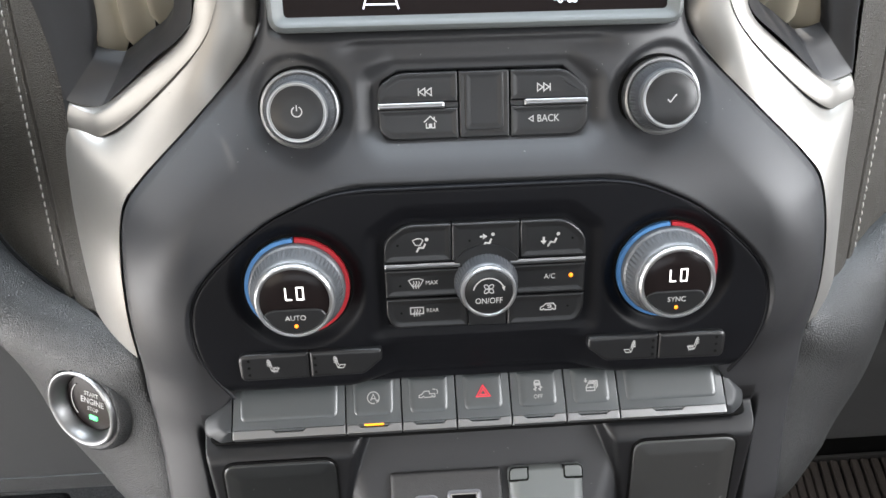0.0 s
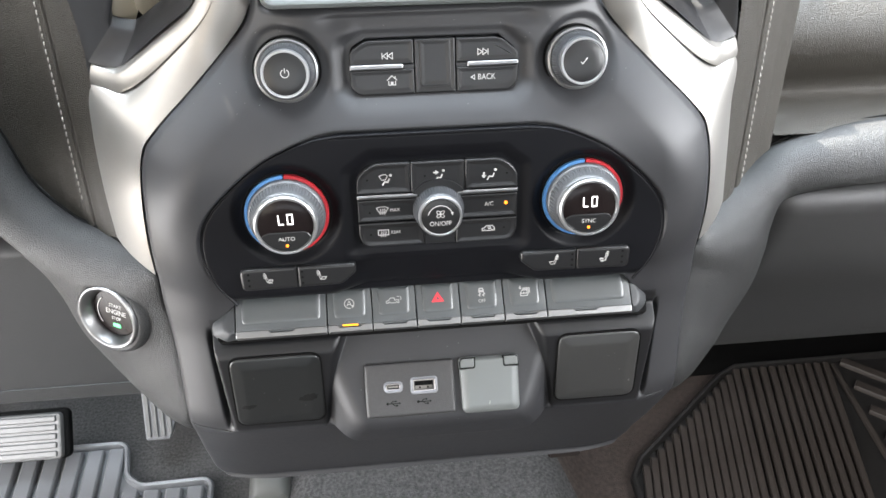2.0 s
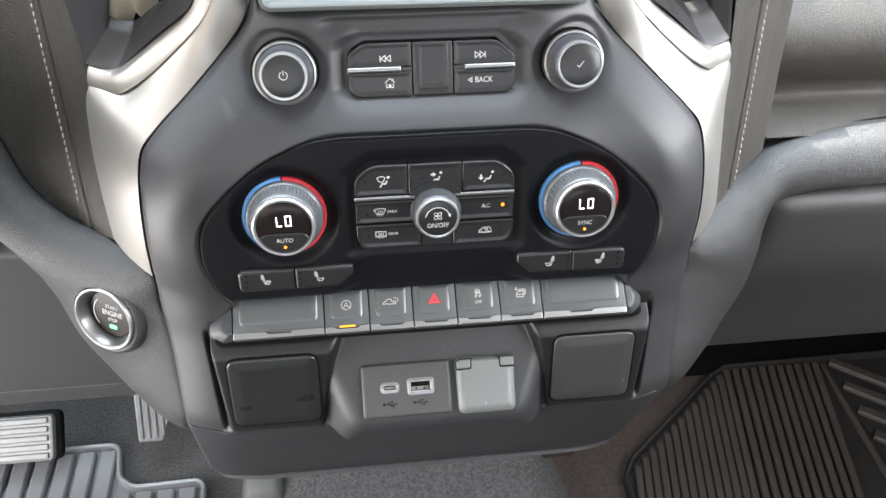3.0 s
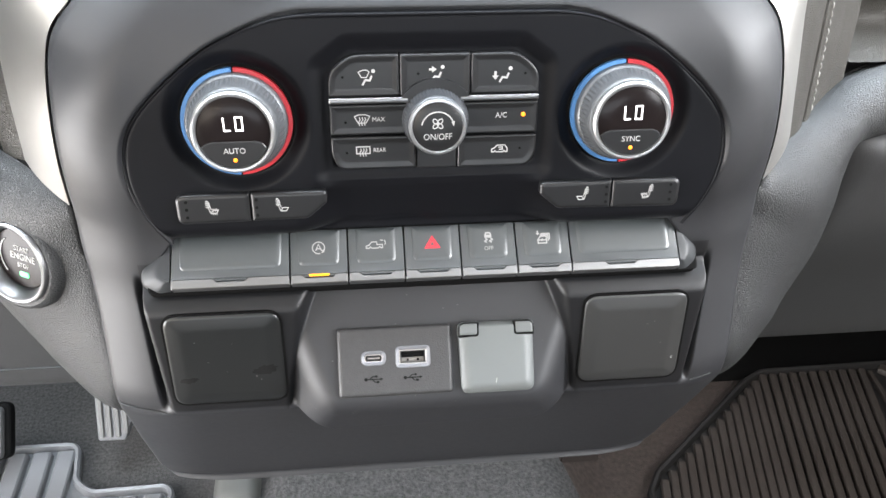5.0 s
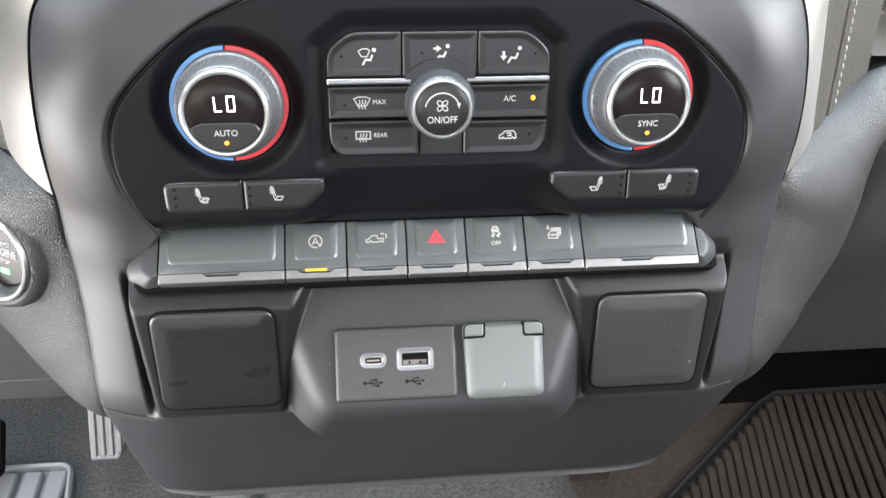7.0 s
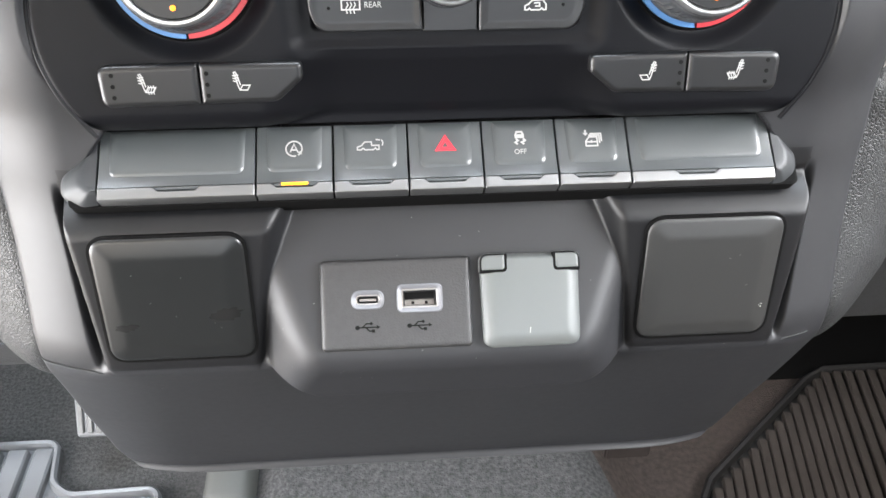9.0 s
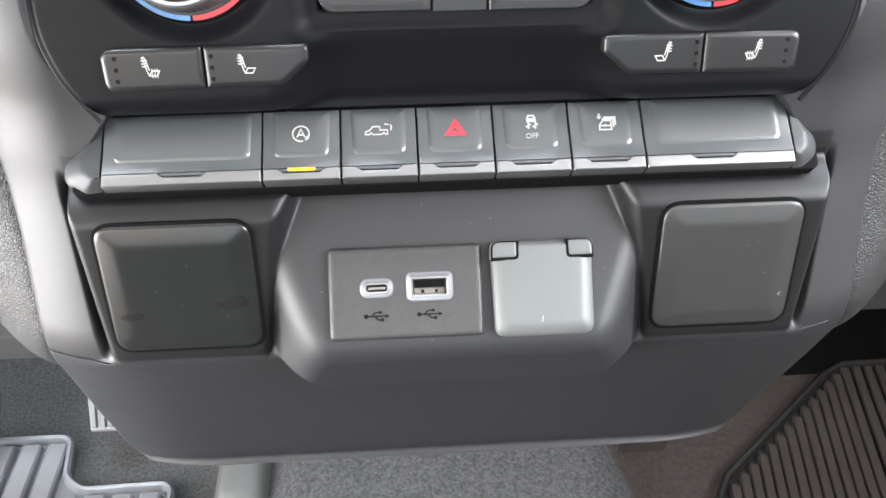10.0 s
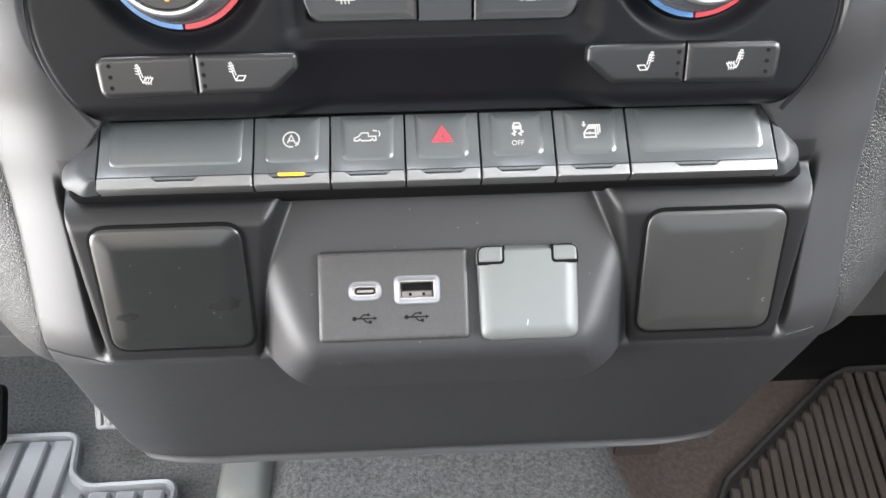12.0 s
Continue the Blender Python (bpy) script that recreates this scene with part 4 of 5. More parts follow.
# ---- switch row ----
def switch_symbol(kind):
    ink = 0.0019
    if kind == "stop":
        bm = strokes([circle(0, 0, 3.1, 30, 285, -60), [(-1.5, -1.5), (0, 1.9), (1.5, -1.5)], [(-0.9, -0.5), (0.9, -0.5)]], 0.00055, ink, (0, 0), 0.001)
        blot([(2.9, -2.6), (1.2, -1.6), (2.9, -0.9)], ink, (0, 0), 0.001, bm)
        return bm, INK
    if kind == "tailgate":
        return strokes([[(-5.0, -1.3), (-5.0, -0.2), (-3.4, 0.4), (-2.2, 1.9), (0.4, 1.9), (0.6, 0.4), (3.4, 0.4), (3.4, -1.3), (2.6, -1.4), (2.0, -0.7), (1.2, -1.4), (-2.0, -1.4), (-2.8, -0.7), (-3.6, -1.4), (-5.0, -1.3)],
                        [(4.6, 0.2), (5.0, 1.4), (4.5, 2.7)], [(3.9, 2.6), (2.2, 2.9)]], 0.0005, ink, (0, 0), 0.001), INK
    if kind == "hazard":
        def tri(r):
            return [(r * math.cos(radians(a)), r * math.sin(radians(a)) * 0.92 - 0.5) for a in (90, 210, 330, 90)]
        return strokes([tri(4.3), tri(2.2)], 0.00062, ink, (0, 0), 0.001), RED
    if kind == "traction":
        bm = strokes([[(-1.5, 2.0), (-1.5, 3.1), (-1.0, 4.3), (1.0, 4.3), (1.5, 3.1), (1.5, 2.0), (-1.5, 2.0)],
                      [(-1.4, 1.4), (-0.6, 0.6), (-1.8, -0.2), (-0.8, -1.0)], [(1.4, 1.4), (2.2, 0.6), (0.8, -0.2), (1.8, -1.0)]], 0.0007, ink, (0, 0), 0.001)
        blot([(-1.4, 2.2), (1.4, 2.2), (1.4, 3.2), (-1.4, 3.2)], ink, (0, 0), 0.001, bm)
        return bm, INK
    bm = strokes([[(-3.2, -2.6), (-3.2, -0.6), (-1.8, 1.2), (1.4, 1.2), (1.4, -2.6), (-3.2, -2.6)], [(-2.0, 1.9), (2.3, 1.9), (2.3, -1.6)], [(-1.4, 2.6), (3.1, 2.6), (3.1, -0.8)],
                  [(-0.9, -0.2), (-0.9, -1.4)], [(-3.2, -0.9), (1.4, -0.9)]], 0.00055, ink, (0.0004, 0), 0.001)
    blot([(-3.9, 2.9), (-3.1, 2.9), (-3.1, 4.2), (-2.3, 4.2), (-2.3, 2.9), (-1.6, 2.9), (-2.7, 1.7)], ink, (0, 0), 0.001, bm)
    return bm, INK


def sloped_base(u0, v0, u1, v1):
    """A switch body whose face dips towards its lower edge."""
    bm = bmesh.new()
    vs = np.linspace(v0, v1, 16)
    w = 0.0003 + 0.0007 * (1 - np.clip((vs - v0) / 0.0085, 0, 1)) ** 2
    e = 0.0004
    rows = []
    for v, h in zip(vs, w):
        rows.append([bm.verts.new((u, v, h + d)) for u, d in ((u0, -0.010), (u0, -0.0005), (u0 + e * 0.4, -0.0001), (u0 + e, 0.0), (u1 - e, 0.0), (u1 - e * 0.4, -0.0001), (u1, -0.0005), (u1, -0.010))])
    for a, b in zip(rows, rows[1:]):
        for j in range(7):
            bm.faces.new((a[j], a[j + 1], b[j + 1], b[j]))
    bm.faces.new(rows[0][::-1])
    bm.faces.new(rows[-1])
    bmesh.ops.recalc_face_normals(bm, faces=bm.faces)
    return bm


def wedge_cap(points, sgn):
    """An end piece that slopes away from the switches on its outer sides only."""
    bm = bmesh.new()
    edge = -0.1340 if sgn < 0 else 0.1317
    ring = rounded(points, [0.0006, 0.006, 0.008, 0.006, 0.006, 0.0006], 0, 8)
    last = None
    for f, w in ((0, -0.014), (0, -0.0066), (0.06, -0.0054), (0.16, -0.0042), (0.34, -0.0024), (0.46, -0.0012), (0.56, -0.0004), (0.68, 0.0), (0.999, 0.0003)):
        row = [bm.verts.new((p.x + (edge - p.x) * f, p.y * (1 - 0.30 * min(1.0, f * 1.5)) - 0.0008 * min(1.0, f * 1.5), w)) for p in ring]
        if last:
            for i in range(len(row)):
                j = (i + 1) % len(row)
                bm.faces.new((last[i], last[j], row[j], row[i]))
        last = row
    bmesh.ops.remove_doubles(bm, verts=bm.verts, dist=0.00002)
    bmesh.ops.recalc_face_normals(bm, faces=bm.faces)
    return bm


def build_switch_row():
    row = thing("switch_row", "row of dark rocker switches with a silver lower edge", "switch panel", ROW)
    cols = [-0.1336, -0.0739, -0.0442, -0.0150, 0.0144, 0.0439, 0.0728, 0.1313]
    kinds = ["", "stop", "tailgate", "hazard", "traction", "window", ""]
    g = 0.00035
    for i, kind in enumerate(kinds):
        u0, u1 = cols[i] + g, cols[i + 1] - g
        vb, vt = -0.0122, 0.0112
        blank = not kind
        b = part("blank_switch" if blank else "switch", sloped_base(u0, vb, u1, vt), ROWPLASTIC, row)
        e = 0.0034
        pu0, pu1 = u0 + e, u1 - e
        pad = [(pu0 + 0.0006, -0.0082), (pu1 - 0.0006, -0.0082), (pu1, 0.0112), (pu0, 0.0112)]
        part("pad", ringed(pad, [0.0036, 0.0036, 0.0006, 0.0006], [(0, -0.001), (0, 0.0001), (0.0004, 0.0005), (0.0010, 0.0009), (0.0017, 0.0012), (0.0026, 0.0014), (0.0038, 0.00155), (0.0050, 0.0016)], n=7), ROWPLASTIC, b)
        # silver edge with a dropped tab in the middle
        mid = (u0 + u1) / 2
        t0, t1, s = mid - 0.0068, mid + 0.0068, 0.0022
        if blank:
            mid = u0 + (u1 - u0) * (0.49 if i == 0 else 0.44)
            t0, t1 = mid - 0.0062, mid + 0.0075
        top, dip, low = -0.0122, -0.0139, -0.0170
        strip = [(u0, low), (u1, low), (u1, top), (t1 + s, top), (t1, dip), (t0, dip), (t0 - s, top), (u0, top)]
        bm = ringed(strip, 0.0004, [(0, -0.008), (0, 0.0004), (0.0004, 0.0009), (0.0010, 0.0010)], n=2)
        for q in bm.verts:
            q.co.z += 0.10 * (q.co.y + 0.0122)
        part("silver_edge", bm, CHROME, b, "brushed silver lower edge")
        part("tab", ringed([(t0 - s * 0.4, -0.0136), (t1 + s * 0.4, -0.0136), (t1 + s, -0.0121), (t0 - s, -0.0121)], 0.0003, [(0, -0.004), (0, 0.0000), (0.0003, 0.0005)], n=2), ROWPLASTIC, b)
        if kind:
            bm, mat = switch_symbol(kind)
            for v in bm.verts:
                v.co += Vector((mid, 0.0012, 0))
            part("symbol", bm, mat, b, "red warning triangle" if kind == "hazard" else "")
            if kind == "traction":
                lettering("lettering", "OFF", 0.0030, (mid, -0.0030), 0.0019, INK, b, 0.95)
            if kind == "stop":
                part("lamp", ringed(rectangle(mid - 0.0052, -0.0133, mid + 0.0052, -0.0114), 0.0008, [(0, -0.002), (0, 0.0006), (0.0003, 0.0009)]), YELLOW, b, "lit amber bar lamp")
    for sgn in (-1, 1):
        if sgn < 0:
            pts = [(-0.1340, 0.0108), (-0.1385, 0.0104), (-0.1498, -0.0052), (-0.1490, -0.0125), (-0.1410, -0.0175), (-0.1340, -0.0170)]
        else:
            pts = [(0.1317, -0.0174), (0.1365, -0.0172), (0.1430, -0.0125), (0.1440, -0.0050), (0.1355, 0.0098), (0.1317, 0.0100)]
        part("end_cap", wedge_cap(pts, sgn), ENDCAP, row, "rounded dark grey end cap", sharp=120)
    part("carrier", ringed(rectangle(-0.146, -0.0175, 0.143, 0.0105), 0.003, [(0, -0.016), (0, -0.006), (0.001, -0.0055)]), GAP, row)
    return row


# ---- ports ----
def build_usb_plate():
    p = thing("usb_port_plate", "grained charcoal plate with a small and a large USB port", "usb ports", POD)
    bm = ringed(rectangle(-0.0522, -0.0175, 0.0090, 0.0193), 0.0022, [(0, -0.006), (0, 0.0016), (0.0005, 0.0027), (0.0013, 0.0032), (0.0024, 0.0033), (0.0028, 0.0033)], n=5, cap=False)
    edges = [e for e in bm.edges if e.is_boundary and min(v.co.z for v in e.verts) > 0.003]
    for pts, r, n in ((rectangle(-0.0390, -0.0001, -0.0274, 0.0059), 0.0030, 7), (rectangle(-0.0205, -0.0020, -0.0038, 0.0076), 0.0016, 6)):
        loop = [bm.verts.new((q.x, q.y, 0.0033)) for q in rounded(pts, r, 0, n)]
        edges += [bm.edges.new((loop[i], loop[(i + 1) % len(loop)])) for i in range(len(loop))]
    bmesh.ops.triangle_fill(bm, edges=edges, use_beauty=True, use_dissolve=False)
    part("plate", bm, PLATE, p)
    # small oval port
    c = part("usb_port", ringed(rectangle(-0.0399, -0.0010, -0.0265, 0.0068), 0.0039, [(0, 0.003), (0, 0.0036), (0.0004, 0.0040), (0.0010, 0.0038), (0.0019, 0.0030)], n=7, cap=False), WHITEPLASTIC, p, "pale oval USB port surround")
    part("shell", ringed(rectangle(-0.0380, 0.0009, -0.0284, 0.0049), 0.0019, [(0, 0.0030), (0.0005, 0.0031), (0.0008, -0.001)], n=6, cap=False), PORTMETAL, c)
    part("floor", ringed(rectangle(-0.0382, 0.0007, -0.0282, 0.0051), 0.0019, [(0, -0.0022), (0.0002, -0.002)], n=6), GAP, c)
    part("tongue", ringed(rectangle(-0.0366, 0.0022, -0.0298, 0.0035), 0.0005, [(0, -0.002), (0, 0.0020), (0.0003, 0.0023)]), PORTMETAL, c)
    # large port
    a = part("usb_port", ringed(rectangle(-0.0215, -0.0030, -0.0028, 0.0086), 0.0026, [(0, 0.003), (0, 0.0036), (0.0004, 0.0040), (0.0010, 0.0038), (0.0020, 0.0030)], n=6, cap=False), WHITEPLASTIC, p, "pale rectangular USB port surround")
    part("shell", ringed(rectangle(-0.0195, -0.0010, -0.0048, 0.0066), 0.0006, [(0, 0.0030), (0.0006, 0.0031), (0.0010, -0.003)], cap=False), PORTMETAL, a)
    part("floor", ringed(rectangle(-0.0197, -0.0012, -0.0046, 0.0068), 0.0006, [(0, -0.0042), (0.0002, -0.004)]), GAP, a)
    part("tongue", ringed(rectangle(-0.0180, 0.0026, -0.0063, 0.0052), 0.0003, [(0, -0.004), (0, 0.0016), (0.0002, 0.0018)]), GAP, a, "dark contact tongue")
    part("contact_shelf", ringed(rectangle(-0.0182, -0.0002, -0.0061, 0.0024), 0.0003, [(0, -0.003), (0, 0.0000), (0.0003, 0.0002)]), DULLMETAL, a, "dull metal inner shelf")
    for i in range(2):
        u = -0.0155 + i * 0.0055
        part("spring_slot", ringed(rectangle(u, 0.0004, u + 0.0012, 0.0016), 0.0002, [(0, -0.001), (0, 0.0004)]), GAP, a)
    for u in (-0.0335, -0.0125):
        bm = strokes([[(-4.2, 0), (4.0, 0)], [(-2.2, 0), (-0.6, 1.5), (1.0, 1.5)], [(-0.8, 0), (0.6, -1.5), (2.0, -1.5)]], 0.0005, 0.0034, (u, -0.0082), 0.001)
        blot(circle(-4.2, 0, 0.9, 12)[:-1], 0.0034, (u, -0.0082), 0.001, bm)
        blot(circle(1.4, 1.5, 0.6, 10)[:-1], 0.0034, (u, -0.0082), 0.001, bm)
        blot([(1.6, -2.1), (2.8, -2.1), (2.8, -0.9), (1.6, -0.9)], 0.0034, (u, -0.0082), 0.001, bm)
        blot([(3.6, -0.8), (5.0, 0), (3.6, 0.8)], 0.0034, (u, -0.0082), 0.001, bm)
        part("symbol", bm, INKDIM, p, "dark embossed symbol")
    return p


def build_outlet():
    o = thing("power_outlet_cap", "light grey square flip cap over a power outlet", "outlet", POD)
    bm = bmesh.new()
    last = None
    for a, b, w in ((0, 0, -0.006), (0, 0, 0.0026), (0.0003, 0.0003, 0.0036), (0.0010, 0.0008, 0.0044), (0.0026, 0.0014, 0.0054), (0.0040, 0.0020, 0.0060), (0.0050, 0.0024, 0.0063), (0.0060, 0.0028, 0.0064)):
        pts = [(0.0134 + a, -0.0187 + a), (0.0531 - a, -0.0187 + a), (0.0537 - a, 0.0195 - b), (0.0126 + a, 0.0195 - b)]
        row = [bm.verts.new((q.x, q.y, w)) for q in rounded(pts, max(0.0016, 0.0046 - a * 0.6), 0, 6)]
        if last:
            for j in range(len(row)):
                bm.faces.new((last[j], last[(j + 1) % len(row)], row[(j + 1) % len(row)], row[j]))
        last = row
    bm.faces.new(last)
    part("lid", bm, OUTLET, o)
    for u0, u1, rr, ends in ((0.0124, 0.0236, [0.0006, 0.0022, 0.0006, 0.0046], (0.0126, 0.0239)), (0.0428, 0.0539, [0.0022, 0.0006, 0.0046, 0.0006], (0.0425, 0.0537))):
        part("hinge_gap", ringed(rectangle(ends[0], 0.0116, ends[1], 0.0194), rr, [(0, 0.002), (0, 0.0060), (0.0003, 0.00652)], n=6), GAP, o, "dark line round the hinge")
        part("hinge", ringed(rectangle(u0, 0.0120, u1, 0.0197), rr, [(0, 0.001), (0, 0.0050), (0.0004, 0.0060), (0.0010, 0.0066), (0.0018, 0.0068)], n=6), OUTLET, o)
    part("scratch", strokes([[(0, -1.2), (0.4, 1.2)]], 0.0003, 0.0066, (0.0318, -0.0120), 0.001), INK, o, "short white scratch")
    return o


# ---- display ----
def build_display():
    d = thing("infotainment_display", "wide black touchscreen in a charcoal bezel, parking view lit", "display", AUDIO)
    bez = [(-0.0970, 0.0350), (0.0970, 0.0340), (0.0985, 0.140), (-0.0985, 0.140)]
    part("bezel", ringed(bez, 0.008, [(0, -0.010), (0, 0.0020), (0.0010, 0.0040), (0.0025, 0.0048), (0.0045, 0.0040), (0.0070, -0.0005), (0.0075, -0.0010)], n=6, cap=False), BEZEL, d)
    part("glass", ringed([(-0.0905, 0.0410), (0.0905, 0.0400), (0.0915, 0.136), (-0.0915, 0.136)], 0.002, [(0, -0.003), (0.0004, -0.0006)]), GLASS, d)
    bm = strokes([[(-8.2, -3.6), (-5.4, 6.0)], [(8.2, -4.0), (5.4, 6.0)], [(-7.2, -1.6), (7.2, -1.8)], [(-6.2, 2.2), (6.2, 2.0)]], 0.0007, -0.0004, (-0.0450, 0.0485), 0.001)
    part("parking_graphic", bm, SCREENLIT, d, "white lit guide lines")
    bm = strokes([[(-6, 0.4), (-2, 0.4), (-1, 1.8), (6, 1.8), (6, -0.4), (-6, -0.4), (-6, 0.4)], circle(-3, -0.8, 0.9, 12), circle(1.5, -0.8, 0.9, 12), circle(3.8, -0.8, 0.9, 12)], 0.0006, -0.0004, (0.0420, 0.0470), 0.001)
    part("trailer_graphic", bm, SCREENLIT, d, "lit trailer pictogram")
    return d


# ---- side trims, vents and pads ----
def stack_edge(*heights):
    """Points just behind the outer edge of the stack at the given heights."""
    zs = np.array(heights)
    w = edge_width(zs)
    return [(float(a) + 0.0004, float(b) + 0.0010, float(c)) for a, b, c in zip(w, fascia_depth(w, zs), zs)]


INNER = [(x + 0.0012, y - 0.0004, z) for x, y, z in stack_edge(0.580, 0.610, 0.640, 0.664, 0.678, 0.6990, 0.7190, 0.7340, 0.7480, 0.780, 0.800)]
OUTER = [(0.2115, 0.4470, 0.5870), (0.2112, 0.4590, 0.6200), (0.2110, 0.4720, 0.6550), (0.2125, 0.4830, 0.6820), (0.1870, 0.4640, 0.6865),
         (0.1660, 0.4610, 0.7015), (0.1345, 0.4610, 0.7305), (0.1240, 0.4640, 0.7470), (0.1205, 0.4690, 0.7630), (0.1190, 0.4760, 0.785), (0.1185, 0.4830, 0.800)]
OUTER_L = [(0.2130, 0.4490, 0.5870), (0.2160, 0.4620, 0.6200), (0.2170, 0.4750, 0.6550), (0.2140, 0.4840, 0.6820)] + OUTER[4:]
LIP_IN = [(0.2120, 0.4825, 0.6835), (0.1985, 0.4715, 0.6835), (0.1860, 0.4635, 0.6885), (0.1655, 0.4605, 0.7030), (0.1340, 0.4605, 0.7320), (0.1232, 0.4635, 0.7490), (0.1195, 0.4700, 0.7650), (0.1180, 0.4820, 0.800)]
LIP_OUT = [(0.2095, 0.4870, 0.6950), (0.1985, 0.4775, 0.6945), (0.1870, 0.4700, 0.6985), (0.1665, 0.4685, 0.7140), (0.1400, 0.4690, 0.7360), (0.1325, 0.4710, 0.7530), (0.1300, 0.4760, 0.7680), (0.1285, 0.4860, 0.800)]


def build_side_trim(side):
    t = thing("side_trim", "satin silver painted trim sweeping beside the centre stack", "trim panel", group="silver trims")
    part("panel", loft(INNER, OUTER if side > 0 else OUTER_L, lambda s: 0.0022, 120, 20, side, 1.0, 0.02), SILVER, t, sharp=60)
    part("vent_lip", loft(LIP_IN, LIP_OUT, lambda s: 0.0010, 110, 16, side, 0.8, 0.015), SILVER, t, "rounded silver lip below the air vent", sharp=60)
    return t


def build_air_vent(side):
    v = thing("air_vent", "dark grey air vent with upright vanes painted as sunlit", "air vent", group="air vents")
    outer = [(0.2040, 0.5000, 0.800), (0.2060, 0.4935, 0.735), (0.2095, 0.4880, 0.7010), (0.2075, 0.4860, 0.6962), (0.1935, 0.4800, 0.6955), (0.1860, 0.4780, 0.6995), (0.1600, 0.4740, 0.7215), (0.1385, 0.4705, 0.7395), (0.1335, 0.4730, 0.7560), (0.1300, 0.4880, 0.800)]
    inner = [(0.1905, 0.5060, 0.800), (0.1910, 0.5000, 0.737), (0.1945, 0.4975, 0.7180), (0.1930, 0.4970, 0.7148), (0.1825, 0.4962, 0.7125), (0.1780, 0.4958, 0.7140), (0.1655, 0.4950, 0.7232), (0.1535, 0.4940, 0.7325), (0.1475, 0.4960, 0.7480), (0.1430, 0.5080, 0.800)]
    bm = bmesh.new()
    rows = []
    for o, q in zip(smooth_curve(outer, 90), smooth_curve(inner, 90)):
        if side < 0 and o.x > 0.2:
            o.x += 0.012 * min(1.0, max(0.0, (o.z - 0.69) / 0.06))
        o, q = Vector((o.x * side, o.y, o.z)), Vector((q.x * side, q.y, q.z))
        back, deep = Vector((0, 0.012, 0)), Vector((0, 0.010, 0.002))
        rows.append([bm.verts.new(p) for p in [o + back, o] + [o.lerp(q, f) + Vector((0, 0.0010 * math.sin(math.pi * f) - 0.0006, 0)) for f in (0.06, 0.25, 0.5, 0.75, 0.92)] + [q + Vector((0, 0.0012, 0)), q + deep]])
    for r0, r1 in zip(rows, rows[1:]):
        for j in range(8):
            bm.faces.new((r0[j], r0[j + 1], r1[j + 1], r1[j]))
    bmesh.ops.recalc_face_normals(bm, faces=bm.faces)
    part("vent_frame", bm, FASCIA, v, "flat dark grey frame of the vent", sharp=65)
    bm = bmesh.new()
    xs = sorted((0.128 * side, 0.250 * side))
    box(bm, xs[0], 0.560, 0.690, xs[1], 0.566, 0.765)
    part("back", bm, GAP, v)
    for x, z0, y in ((0.2030, 0.708, 0.514), (0.1875, 0.709, 0.513), (0.1720, 0.715, 0.511), (0.1565, 0.728, 0.509)):
        m = Matrix.Translation((x * side, y, 0)) @ Matrix.Rotation(radians(52 * side), 4, "Z")
        bm = bmesh.new()
        rows = []
        for zz in np.linspace(z0, 0.83, 18):
            k = math.sqrt(max(0.02, 1 - max(0.0, 1 - (zz - z0) / 0.010) ** 2))
            ring = []
            for j in range(16):
                a_ = 2 * math.pi * j / 16
                ring.append(bm.verts.new(m @ Vector((0.0032 * math.cos(a_) * k, 0.0088 * math.sin(a_) * (0.45 + 0.55 * k), zz))))
            rows.append(ring)
        for r0, r1 in zip(rows, rows[1:]):
            for j in range(16):
                bm.faces.new((r0[j], r0[(j + 1) % 16], r1[(j + 1) % 16], r1[j]))
        bm.faces.new(rows[0][::-1])
        bm.faces.new(rows[-1])
        part("vane", bm, SUNVANE, v, "upright vane with sunlight put into its tan colour")
    return v


def pad_depth(x, z, seam=0.226):
    y = 0.448 + (z - 0.587) * 0.36 + np.interp(x, [0.205, 0.211, 0.226, 0.236, 0.250, 0.270, 0.300, 0.34], [-0.003, 0.0, 0.0135, 0.0250, 0.036, 0.048, 0.060, 0.066])
    y = y + 0.0022 * np.exp(-((x - seam) / 0.0011) ** 2)
    return y - 0.0018 * np.exp(-((x - seam - 0.0055) / 0.004) ** 2) - 0.0015 * np.exp(-((x - seam + 0.007) / 0.006) ** 2)


